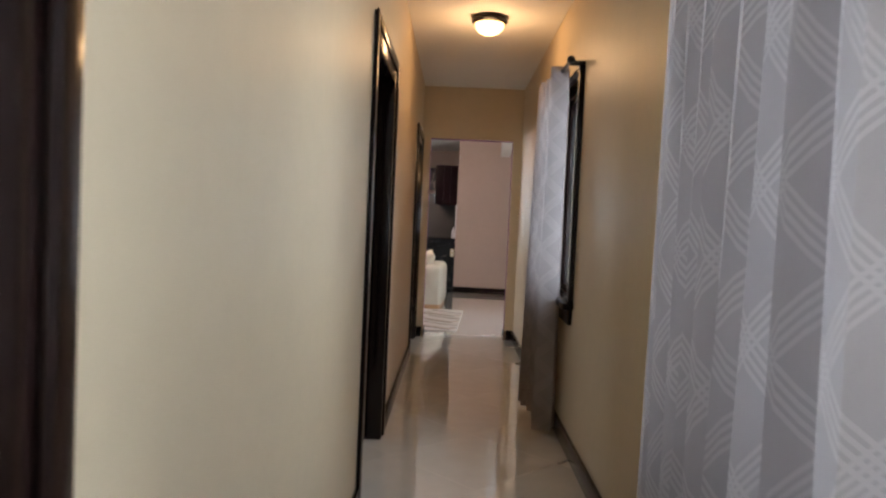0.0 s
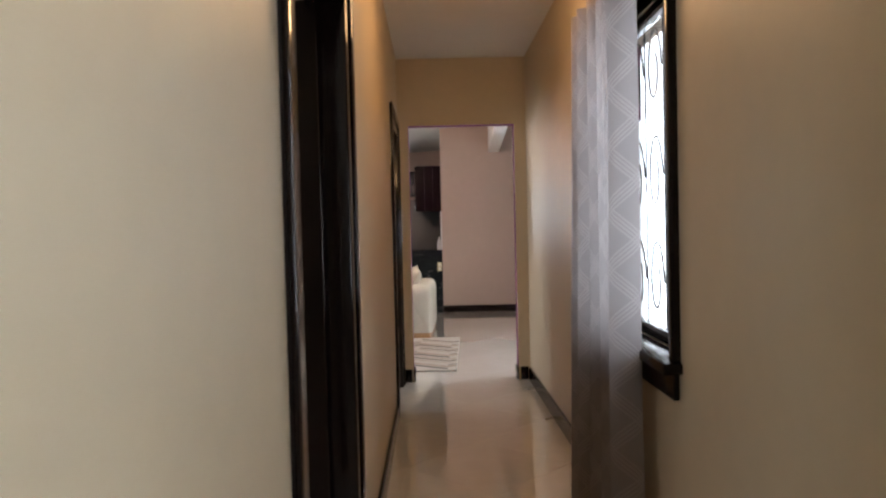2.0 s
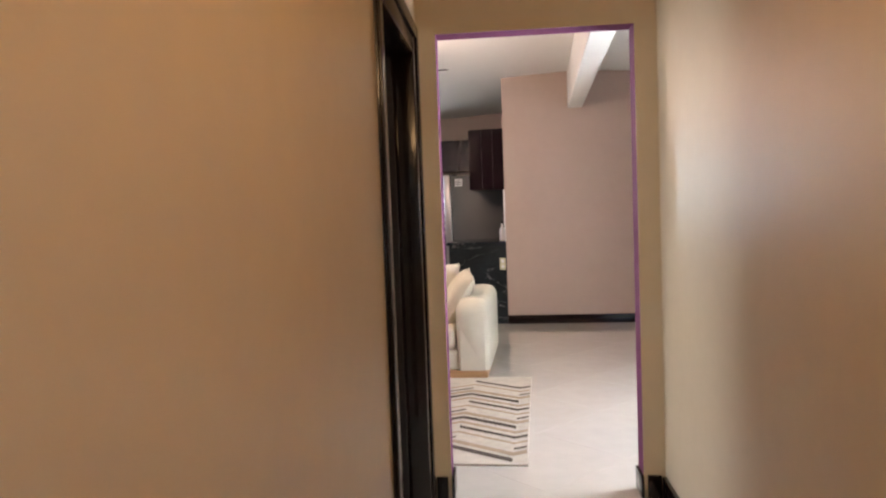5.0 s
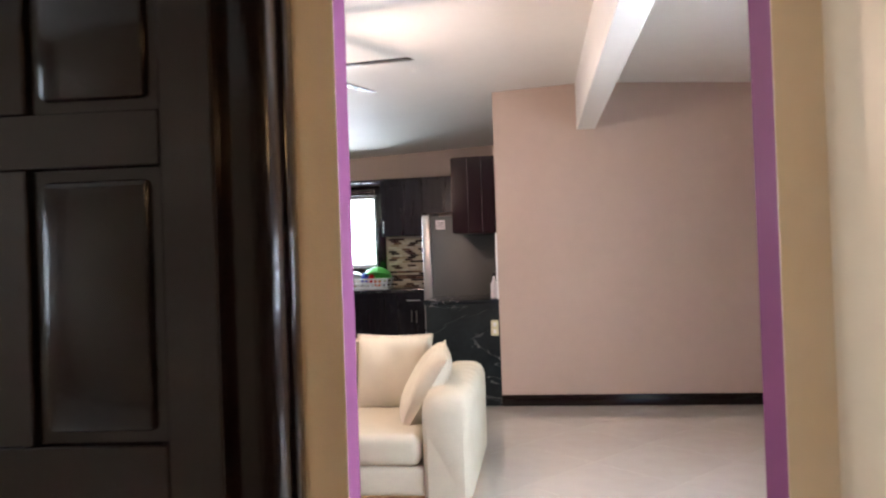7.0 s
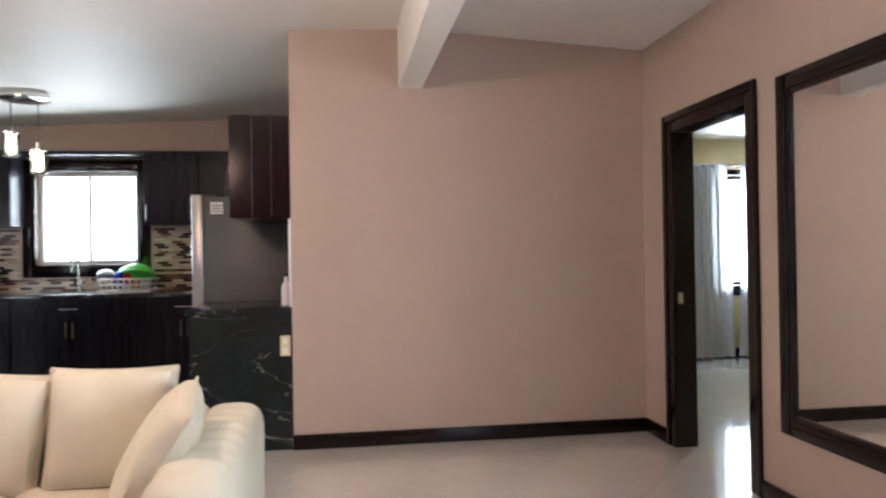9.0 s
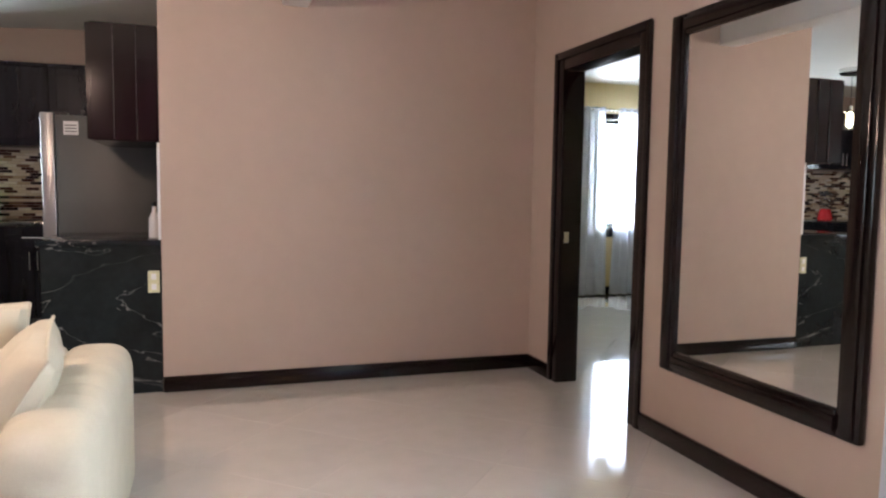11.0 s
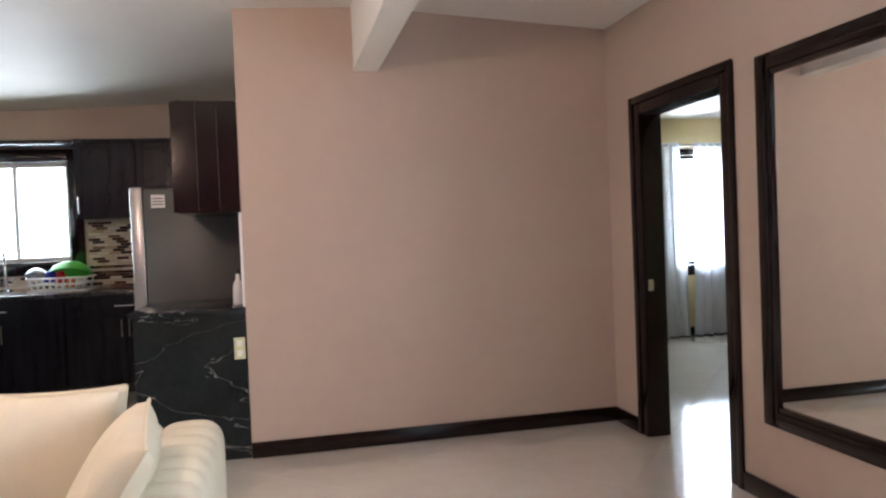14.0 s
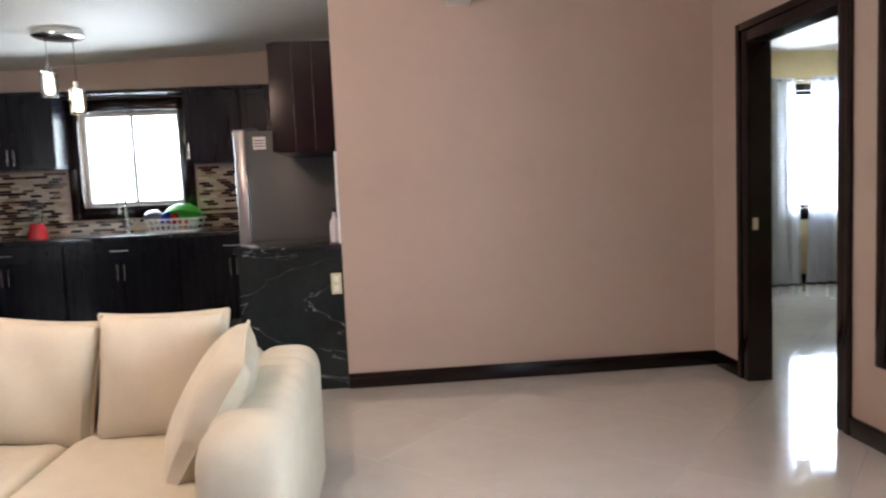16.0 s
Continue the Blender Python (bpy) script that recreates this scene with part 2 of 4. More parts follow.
def lathe(bm, profile, n=28, at=(0, 0, 0)):
    rings = []
    for r, z in profile:
        rings.append([bm.verts.new((at[0] + r * math.cos(2 * math.pi * k / n), at[1] + r * math.sin(2 * math.pi * k / n), at[2] + z)) for k in range(n)])
    for a, b in zip(rings, rings[1:]):
        for k in range(n):
            bm.faces.new((a[k], a[(k + 1) % n], b[(k + 1) % n], b[k]))
    for ring in (rings[0][::-1], rings[-1]):
        bm.faces.new(ring)
    return bm


def tube(bm, pts, r, n=8):
    for a, b in zip(pts, pts[1:]):
        rod(bm, a, b, r, n=n)
    return bm


def mesh_of(name, bm, mat, smooth=True):
    bmesh.ops.recalc_face_normals(bm, faces=bm.faces)
    me = bpy.data.meshes.new(name)
    bm.to_mesh(me)
    bm.free()
    me.materials.append(mat)
    if smooth:
        for p in me.polygons:
            p.use_smooth = True
        me.set_sharp_from_angle(angle=radians(38))
    return me


def part(name, bm, mat, parent, label=""):
    ob = new(name, mesh_of(name, bm, mat))
    ob.parent = parent
    return tagged(ob, label)


def thing(name, m, label, category, group="", kind=""):
    ob = new(name)
    ob.empty_display_size = 0.1
    ob.matrix_world = m
    return tagged(ob, label, category, group, kind)


def solid(name, bm, mat, m, label="", category="", kind="", group=""):
    ob = new(name, mesh_of(name, bm, mat))
    ob.matrix_world = m
    return tagged(ob, label, category, group, kind)


def wall_mesh(length, z0, z1, thick, holes=()):
    """Along +x from 0, thickness from y=0 to y=thick; holes are (a, b, low, high)."""
    bm = bmesh.new()
    xs = sorted({0.0, length, *[h[0] for h in holes], *[h[1] for h in holes]})
    zs = sorted({z0, z1, *[h[2] for h in holes], *[h[3] for h in holes]})
    xs = [x for x in xs if 0 <= x <= length]
    zs = [z for z in zs if z0 <= z <= z1]

    def full(i, j):
        if i < 0 or j < 0 or i >= len(xs) - 1 or j >= len(zs) - 1:
            return False
        cx, cz = (xs[i] + xs[i + 1]) / 2, (zs[j] + zs[j + 1]) / 2
        return not any(h[0] < cx < h[1] and h[2] < cz < h[3] for h in holes)

    def quad(*p):
        bm.faces.new([bm.verts.new(q) for q in p])
    for i in range(len(xs) - 1):
        for j in range(len(zs) - 1):
            if not full(i, j):
                continue
            a, b, c, d = xs[i], xs[i + 1], zs[j], zs[j + 1]
            quad((a, 0, c), (b, 0, c), (b, 0, d), (a, 0, d))
            quad((a, thick, c), (a, thick, d), (b, thick, d), (b, thick, c))
            if not full(i - 1, j):
                quad((a, 0, c), (a, 0, d), (a, thick, d), (a, thick, c))
            if not full(i + 1, j):
                quad((b, 0, c), (b, thick, c), (b, thick, d), (b, 0, d))
            if not full(i, j - 1):
                quad((a, 0, c), (a, thick, c), (b, thick, c), (b, 0, c))
            if not full(i, j + 1):
                quad((a, 0, d), (b, 0, d), (b, thick, d), (a, thick, d))
    bmesh.ops.remove_doubles(bm, verts=bm.verts, dist=0.0005)
    return bm


def wall(name, m, length, z1, thick, mat, holes=(), label="", z0=-0.05):
    return solid(name, wall_mesh(length, z0, z1, thick, holes), mat, m, label or "painted plaster wall", "wall", "structure")


def along(p, q):
    """A frame with x from p to q, on the floor; thickness lies to the left of that line."""
    d = Vector(q) - Vector(p)
    return pose(p[0], p[1], 0, 0, 0, math.degrees(math.atan2(d.y, d.x)))


# ---------------- structure ----------------
XL, XR, YE = -0.395, 0.628, 7.92
# hall walls
wall("wall_hall_left", HALL @ along((XL, -0.6), (XL, YE)), YE + 0.6, 2.7, 0.12, HALL_PAINT,
     [(0.80, 1.70, -0.05, 2.0), (4.10, 5.04, -0.05, 2.0), (7.46, 8.38, -0.05, 2.0)], "cream-tan painted hall wall with door openings")
wall("wall_hall_right", HALL @ along((XR, YE), (XR, -0.6)), YE + 0.6, 2.7, 0.15, HALL_PAINT,
     [(YE - 5.36, YE - 4.44, 0.80, 2.05), (YE - 2.5, YE - 0.5, 0.80, 2.05)], "cream-tan painted hall wall with two windows")
wall("wall_hall_back", HALL @ along((XR, -0.72), (XL, -0.72)), XR - XL, 2.7, 0.12, HALL_PAINT)
wall("wall_hall_end", HALL @ along((XR + 0.15, YE + 0.004), (XL - 0.12, YE + 0.004)), XR - XL + 0.27, 2.72, 0.004, HALL_PAINT,
     [(XR + 0.15 - 0.535, XR + 0.15 + 0.31, -0.05, 2.055)], "cream-tan painted hall end wall with opening")
solid("ceiling_hall", boxed(XL - 0.12, XR + 0.15, -0.72, YE, 2.585, 2.70), WHITE_PAINT, HALL, "white painted hall ceiling", "ceiling", "structure")
# rooms behind the hall's left doors
wall("wall_side_rooms", HALL @ along((-3.2, -0.6), (-3.2, YE)), YE + 0.6, 2.7, 0.12, HALL_PAINT,
     [(3.9, 5.1, 0.9, 2.0), (6.75, 7.95, 0.9, 2.0)], "cream-tan painted outer wall with two windows")
for y in (-0.72, 2.4, 5.5):
    wall("wall_side_divider", HALL @ along((-3.2, y), (XL - 0.12, y)), 3.2 + XL - 0.12, 2.7, 0.1, HALL_PAINT)
solid("ceiling_side_rooms", boxed(-3.32, XL - 0.121, -0.72, YE, 2.585, 2.70), WHITE_PAINT, HALL, "white painted side room ceiling", "ceiling", "structure")
# the living room side of the same wall is purple
wall("wall_living_back", HALL @ along((2.6, YE + 0.12), (-5.2, YE + 0.12)), 7.8, 3.0, 0.115, PURPLE_PAINT,
     [(2.6 - 0.535, 2.6 + 0.31, -0.05, 2.055), (2.6 - 1.87, 2.6 - 1.05, -0.05, 2.05)], "purple painted wall around the hall opening")
# living room and kitchen
wall("wall_living_right", ROOM @ along((2.375, 0.12), (2.375, -4.95)), 5.07, 3.0, 0.14, TAUPE_PAINT,
     [(0.12 + 0.43, 0.12 + 1.26, -0.05, 2.02), (0.12 + 2.9, 0.12 + 4.4, 0.92, 2.02)], "taupe painted wall with bedroom door")
wall("wall_partition", ROOM @ along((0, 0), (2.375, 0)), 2.375, 3.0, 0.12, TAUPE_PAINT, (), "wide taupe painted partition wall")
wall("wall_kitchen_right", ROOM @ along((0.0, 2.9), (0.0, 0.12)) , 2.78, 3.0, 0.12, TAUPE_PAINT)
wall("wall_kitchen_back", ROOM @ along((-4.8, 2.9), (0.12, 2.9)), 4.92, 3.0, 0.15, TAUPE_PAINT,
     [(-2.66 + 4.8, -1.70 + 4.8, 1.22, 2.15)], "taupe painted kitchen wall with window")
wall("wall_living_left", ROOM @ along((-4.65, -5.6), (-4.65, 3.05)), 8.65, 3.0, 0.14, TAUPE_PAINT,
     [(2.0, 4.0, 0.85, 2.05)], "taupe painted side wall with unseen window")


def ceiling_slab(name, pts, thick=0.1):
    bm = bmesh.new()
    lo = [bm.verts.new(p) for p in pts]
    hi = [bm.verts.new((p[0], p[1], p[2] + thick)) for p in pts]
    bm.faces.new(lo)
    bm.faces.new(hi[::-1])
    for k in range(len(pts)):
        j = (k + 1) % len(pts)
        bm.faces.new((lo[k], hi[k], hi[j], lo[j]))
    return solid(name, bm, WHITE_PAINT, ROOM, "white painted sloping ceiling", "ceiling", "structure")


RIDGE = 2.755
ceiling_slab("ceiling_left", [(-4.8, -5.4, RIDGE - 0.045 * 5.58), (-4.8, 3.05, RIDGE - 0.045 * 5.58), (0.78, 3.05, RIDGE), (0.78, -5.4, RIDGE)])
ceiling_slab("ceiling_right", [(0.78, -5.4, RIDGE), (0.78, 0.12, RIDGE), (2.54, 0.12, RIDGE - 0.064 * 1.76), (2.54, -5.4, RIDGE - 0.064 * 1.76)])
solid("ceiling_beam", boxed(0.70, 0.855, -4.5, -0.002, 2.36, 2.80, 0.006, 1), WHITE_PAINT, ROOM, "white painted exposed ridge beam", "beam", "structure")

# bedroom beyond the door
wall("wall_bedroom_far", ROOM @ along((2.54, 3.0), (6.6, 3.0)), 4.06, 2.7, 0.15, YELLOW_PAINT, [(4.64 - 2.54, 5.26 - 2.54, 0.86, 2.12)], "pale yellow bedroom wall with window")
wall("wall_bedroom_right", ROOM @ along((6.6, 3.15), (6.6, -2.6)), 5.75, 2.7, 0.12, YELLOW_PAINT)
wall("wall_bedroom_near", ROOM @ along((6.6, -2.5), (2.54, -2.5)), 4.06, 2.7, 0.12, YELLOW_PAINT)
wall("wall_bedroom_left", ROOM @ along((2.42, 3.0), (2.42, 0.13)), 2.87, 2.7, 0.12, YELLOW_PAINT)
solid("ceiling_bedroom", boxed(2.54, 6.72, -2.62, 3.15, 2.54, 2.62), WHITE_PAINT, ROOM, "white painted bedroom ceiling", "ceiling", "structure")

# ground outside
solid("ground", boxed(-300, 300, -300, 300, -0.6, -0.5), GRASS, HALL, "green lawn around the house", "ground", "structure")


# baseboards
def baseboard(m, length, height=0.105, thick=0.018):
    bm = boxed(0, length, -thick, 0, 0.001, height, 0.004, 2)
    return solid("baseboard", bm, DARK_WOOD, m, "dark varnished wooden baseboard", "baseboard", "structure")


for a, b in (((XL, 1.20), (XL, 3.43)), ((XL, 4.55), (XL, 6.83)), ((XL, 7.86), (XL, YE - 0.02))):
    baseboard(HALL @ along(a, b), (Vector(b) - Vector(a)).length)
baseboard(HALL @ along((XR, YE - 0.02), (XR, -0.6)), YE + 0.58)
baseboard(HALL @ along((0.55, YE), (XR - 0.018, YE)), XR - 0.018 - 0.55)
baseboard(HALL @ along((XL + 0.018, YE), (-0.325, YE)), -0.325 - XL - 0.018)
baseboard(HALL @ along((0.535, YE + 0.12), (0.535, YE - 0.016)), 0.136, thick=0.014)
baseboard(HALL @ along((-0.31, YE - 0.016), (-0.31, YE + 0.12)), 0.136, thick=0.014)
baseboard(RFLOOR @ along((0.0, 0), (2.357, 0)), 2.357, 0.096)
baseboard(RFLOOR @ along((2.375, 0), (2.375, -0.33)), 0.33, 0.096)
baseboard(RFLOOR @ along((2.375, -1.362), (2.375, -4.75)), 3.36, 0.096)
baseboard(RFLOOR @ along((2.56, 3.0), (6.6, 3.0)), 4.0, 0.096)


# doors: x along the wall, y into the room behind; outer width w
def panel_door(name, m, w, h, leaf=True, recess=0.085, depth=0.12, casing=0.085, label="", strike=None, near_handle=False, lever=True, swung=False):
    d = thing(name, m, label or "dark varnished panelled wooden door in its frame", "door", kind="structure")
    for nm, b in (("jamb", (0, 0.035 + casing, -0.010, depth, 0, h)), ("jamb", (w - 0.035 - casing, w, -0.010, depth, 0, h)),
                  ("head", (0.035 + casing, w - 0.035 - casing, -0.010, depth, h - casing - 0.035, h))):
        part(nm, boxed(*b, bevel=0.006), DARK_WOOD, d)
    for nm, b in (("casing", (-0.006, casing * 0.55, -0.020, -0.009, 0, h + 0.006)), ("casing", (w - casing * 0.55, w + 0.006, -0.020, -0.009, 0, h + 0.006)),
                  ("casing", (casing * 0.55, w - casing * 0.55, -0.020, -0.009, h - casing * 0.55, h + 0.006))):
        part(nm, boxed(*b, bevel=0.005), DARK_WOOD, d)
    i0, i1, top = 0.035 + casing + 0.003, w - 0.035 - casing - 0.003, h - casing - 0.04
    if leaf:
        st, mid, y0, y1 = 0.095, 0.10, recess, recess + 0.038
        # a swung leaf stands square to the wall, hinged on the far jamb, inside the room behind
        turn = pose(i1, depth - 0.045, 0, 0, 0, -90) @ pose(-i1, -y1, 0) if swung else Matrix.Identity(4)

        def swing(bm):
            bmesh.ops.transform(bm, matrix=turn, verts=bm.verts)
            return bm
        bm = bmesh.new()
        rails = [(0.008, 0.22), (0.89, 0.995), (1.47, 1.565), (top - 0.12, top)]
        cx = (i0 + i1) / 2
        cols = ((i0 + st, cx - mid / 2), (cx + mid / 2, i1 - st))
        for a, b in ((i0, i0 + st), (i1 - st, i1)):
            box(bm, a, b, y0, y1, 0.008, top, 0.004, 1)
        for a, b in rails:
            box(bm, i0 + st, i1 - st, y0 + 0.0005, y1 - 0.0005, a, b, 0.003, 1)
        for (_, a), (b, _) in zip(rails, rails[1:]):
            box(bm, cx - mid / 2, cx + mid / 2, y0 + 0.0003, y1 - 0.0003, a, b, 0.003, 1)
        lf = part("leaf", swing(bm), DARK_WOOD, d)
        for (_, b), (c, _) in zip(rails, rails[1:]):
            for p, q in cols:
                bm = boxed(p, q, y0 + 0.016, y1 - 0.008, b, c, 0.002, 1)
                box(bm, p + 0.022, q - 0.022, y0 + 0.003, y1 - 0.012, b + 0.022, c - 0.022, 0.012, 2)
                part("panel", swing(bm), DARK_WOOD, lf)
        if lever:
            hx = i0 + 0.055 if near_handle else i1 - 0.055
            hd = 1 if near_handle else -1
            bm = rod(bmesh.new(), (hx, y0 - 0.004, 0.95), (hx, y0, 0.95), 0.027)
            rod(bm, (hx, y0 - 0.045, 0.95), (hx, y0 - 0.003, 0.95), 0.010)
            box(bm, min(hx, hx + hd * 0.12) - 0.005, max(hx, hx + hd * 0.12) + 0.005, y0 - 0.052, y0 - 0.036, 0.942, 0.962, 0.005)
            part("door_handle", swing(bm), STEEL, lf, "brushed metal lever handle")
    if strike:
        part("strike_plate", boxed(0.035 + casing, 0.035 + casing + 0.003, 0.02, 0.055, strike - 0.035, strike + 0.035, bevel=0.001), CHROME, d, "small chrome strike plate")
    return d


panel_door("door_1", HALL @ along((XL, 0.12), (XL, 1.18)), 1.06, 2.06)
panel_door("door_2", HALL @ along((XL, 3.45), (XL, 4.53)), 1.08, 2.06, near_handle=True, swung=True, label="dark varnished panelled door standing wide open")
panel_door("door_3", HALL @ along((XL, 6.84), (XL, 7.85)), 1.01, 2.06, near_handle=True, swung=True, label="dark varnished panelled door standing wide open")
panel_door("door_4", RFLOOR @ along((2.375, -0.33), (2.375, -1.36)), 1.03, 2.08, leaf=False, depth=0.142, casing=0.07, strike=0.935, label="open doorway with wide dark wooden frame")


# windows: x along the wall, y outward
def window(name, m, w, z0, z1, depth, mat, cols=2, sill=True, casing=0.0, grille=False, label=""):
    d = thing(name, m, label or "window with dark wooden frame and clear panes", "window", kind="structure")
    f = 0.045
    y0, y1 = depth * 0.45, depth * 0.45 + 0.05
    for b in ((0, f, y0, y1, z0, z1), (w - f, w, y0, y1, z0, z1), (f, w - f, y0, y1, z0, z0 + f), (f, w - f, y0, y1, z1 - f, z1)):
        part("window_frame", boxed(*b, bevel=0.004), mat, d)
    step = (w - 2 * f) / cols
    for k in range(cols):
        a = f + k * step
        if k:
            part("mullion", boxed(a - 0.018, a + 0.018, y0 + 0.005, y1 - 0.005, z0 + f, z1 - f, bevel=0.003), mat, d)
        g = part("pane", boxed(a + 0.004, a + step - 0.004, y0 + 0.022, y0 + 0.027, z0 + f, z1 - f), GLASS, d)
        g.visible_shadow = False
    if sill:
        part("window_sill", boxed(-0.05, w + 0.05, -0.06, y0, z0 - 0.035, z0 + 0.002, bevel=0.008), DARK_WOOD, d)
        part("apron", boxed(-0.03, w + 0.03, -0.022, -0.002, z0 - 0.12, z0 - 0.036, bevel=0.004), DARK_WOOD, d)
    if casing:
        c = casing
        for b in ((-c, 0.0, -0.03, y0, z0 - c, z1 + c), (w, w + c, -0.03, y0, z0 - c, z1 + c), (0, w, -0.03, y0, z0 - c, z0), (0, w, -0.03, y0, z1, z1 + c)):
            part("casing", boxed(*b, bevel=0.006), DARK_WOOD, d)
    if grille:
        yy = depth - 0.025
        for k in range(1, 4):
            part("grille_bar", rod(bmesh.new(), (w * k / 4, yy, z0), (w * k / 4, yy, z1), 0.004), BLACK, d, "black iron bar")
        for k in range(4):
            for j in range(3):
                cx, cz, r = w * (k + 0.5) / 4, z0 + (z1 - z0) * (j + 0.5) / 3, (z1 - z0) / 7
                pts = [(cx + r * 0.5 * math.cos(a) * (1 - a / 12), yy, cz + r * math.sin(a) * (1 - a / 12)) for a in [i * 0.35 for i in range(22)]]
                part("grille_scroll", tube(bmesh.new(), pts, 0.0045, 6), BLACK, d, "black iron scroll")
    return d


W2 = window("window_1", HALL @ along((XR, 5.36), (XR, 4.44)), 0.92, 0.80, 2.05, 0.15, DARK_WOOD, 1, True, 0.035, True)
W1 = window("window_2", HALL @ along((XR, 2.5), (XR, 0.5)), 2.0, 0.80, 2.05, 0.15, DARK_WOOD, 3, True, 0.035, True)
window("window_3", ROOM @ along((2.375, -2.9), (2.375, -4.4)), 1.5, 0.92, 2.02, 0.14, DARK_WOOD, 2, True, 0.05)
window("window_4", ROOM @ pose(-2.66, 2.9, 0), 0.96, 1.22, 2.15, 0.15, WHITE_PLASTIC, 2, False, 0.12, False, "bright sliding kitchen window in dark wooden casing")
window("window_5", ROOM @ pose(4.64, 3.0, 0), 0.62, 0.86, 2.12, 0.15, DARK_WOOD, 1, True, 0.07)
for y in (3.3, 6.15):
    window("window_7", HALL @ along((-3.2, y), (-3.2, y + 1.2)), 1.2, 0.9, 2.0, 0.12, DARK_WOOD, 2, True, 0.04)
# out of view; added to frame the daylight lamp in the left wall
window("unseen_side_window", ROOM @ along((-4.65, -3.6), (-4.65, -1.6)), 2.0, 0.85, 2.05, 0.14, DARK_WOOD, 3, True, 0.05)


# curtains hang in folds; x along the rod, y towards the room negative
def curtain(name, m, w, z0, z1, folds, amp, mat, label, rings=True, seed=1, lean=0.0):
    rnd = random.Random(seed)
    d = thing(name, m, label, "curtain")
    ph = [rnd.uniform(0, 6.28) for _ in range(4)]
    nx, nz = folds * 14, 26

    def at(s, h):
        loose = (0.75 + 0.55 * math.sin(4.1 * s + ph[3]) ** 2) * 0.75 + 0.4 * (1 - h) * (0.5 + 0.5 * math.sin(3 * s + ph[0]))
        y = amp * loose * math.sin(2 * math.pi * folds * s + 0.7 * math.sin(5 * s + ph[1]) + 0.25 * (1 - h) * math.sin(9 * s + ph[2]))
        y += amp * 0.25 * math.sin(2 * math.pi * folds * 2.3 * s + ph[3]) * (1 - h)
        x = w * (s + 0.012 * math.sin(6 * h + ph[2] + 7 * s)) + lean * (1 - h) * (s - 0.4)
        return Vector((x, y, z0 + (z1 - z0) * h))
    bm = bmesh.new()
    grid = [[bm.verts.new(at(i / nx, j / nz)) for j in range(nz + 1)] for i in range(nx + 1)]
    for i in range(nx):
        for j in range(nz):
            bm.faces.new((grid[i][j], grid[i + 1][j], grid[i + 1][j + 1], grid[i][j + 1]))
    uv = bm.loops.layers.uv.new("UVMap")
    spot = {grid[i][j]: (i / nx * math.hypot(w, 3.0 * folds * amp), (z1 - z0) * j / nz) for i in range(nx + 1) for j in range(nz + 1)}
    for f in bm.faces:
        for lp in f.loops:
            lp[uv].uv = spot[lp.vert]
    part("cloth", bm, mat, d)
    if rings:
        for k in range(folds):
            s = (k + 0.5) / folds
            p = at(s, 0.985)
            bm = bmesh.new()
            pts = [(p.x + 0.021 * math.cos(a), p.y - 0.006, p.z - 0.02 + 0.021 * math.sin(a)) for a in [i * math.pi / 6 for i in range(13)]]
            tube(bm, pts, 0.004, 6)
            part("eyelet", bm, CHROME, d, "chrome eyelet ring")
    return d


def curtain_rod(m, x0, x1, z, mat=BLACK, reach=0.085):
    d = thing("curtain_rod", m, "slim dark metal curtain rod with round finials", "curtain rod")
    part("pole", rod(bmesh.new(), (x0, 0, z), (x1, 0, z), 0.011), mat, d)
    for x in (x0, x1):
        part("finial", lathe(bmesh.new(), [(0.004, -0.022), (0.018, -0.014), (0.023, 0), (0.018, 0.014), (0.004, 0.022)], 16, (x, 0, z)), mat, d)
        part("bracket", boxed(x - 0.008 + (0.05 if x == x0 else -0.05), x + 0.008 + (0.05 if x == x0 else -0.05), 0.0, reach, z - 0.02, z + 0.008, bevel=0.003), mat, d)


GC = "grey satin eyelet curtain with diamond stitching"
HW = HALL @ along((XR, 5.55), (XR, 1.0)) @ pose(0, -0.085, 0)
curtain_rod(HW, 0.08, 1.18, 2.10)
curtain("curtain", HW @ pose(0.15, 0, 0), 0.74, 0.03, 2.13, 6, 0.065, CURTAIN_GREY, GC, True, 3, 0.06)
# the long window's pair hangs on a rod that stands further off the wall
HN = HW @ pose(0, -0.12, 0)
curtain_rod(HN, 2.95, 5.2, 2.10, reach=0.205)
curtain("curtain", HN @ pose(3.50, 0, 0), 0.33, 0.03, 2.13, 6, 0.075, CURTAIN_GREY, GC, True, 5, 0.05)
curtain("curtain", HN @ pose(3.86, 0, 0), 0.38, 0.03, 2.13, 6, 0.08, CURTAIN_GREY, GC, True, 8, 0.05)
LW = ROOM @ along((2.375, -2.80), (2.375, -4.7)) @ pose(0, -0.09, 0)
curtain_rod(LW, -0.02, 1.85, 2.12)
curtain("curtain", LW @ pose(0.02, 0, 0), 0.5, 0.07, 2.15, 4, 0.04, SHEER, "white sheer curtain with lattice stitching", True, 11)
BW = ROOM @ pose(4.0, 2.9, 0)
curtain_rod(BW, 0.0, 1.75, 2.22, CHROME)
curtain("curtain", BW @ pose(0.24, 0, 0), 0.42, 0.06, 2.25, 4, 0.035, SHEER, "white sheer bedroom curtain hanging to the floor", True, 21, 0.12)
curtain("curtain", BW @ pose(0.84, 0, 0), 0.46, 0.06, 2.25, 5, 0.035, SHEER, "white sheer bedroom curtain hanging to the floor", True, 23, 0.16)

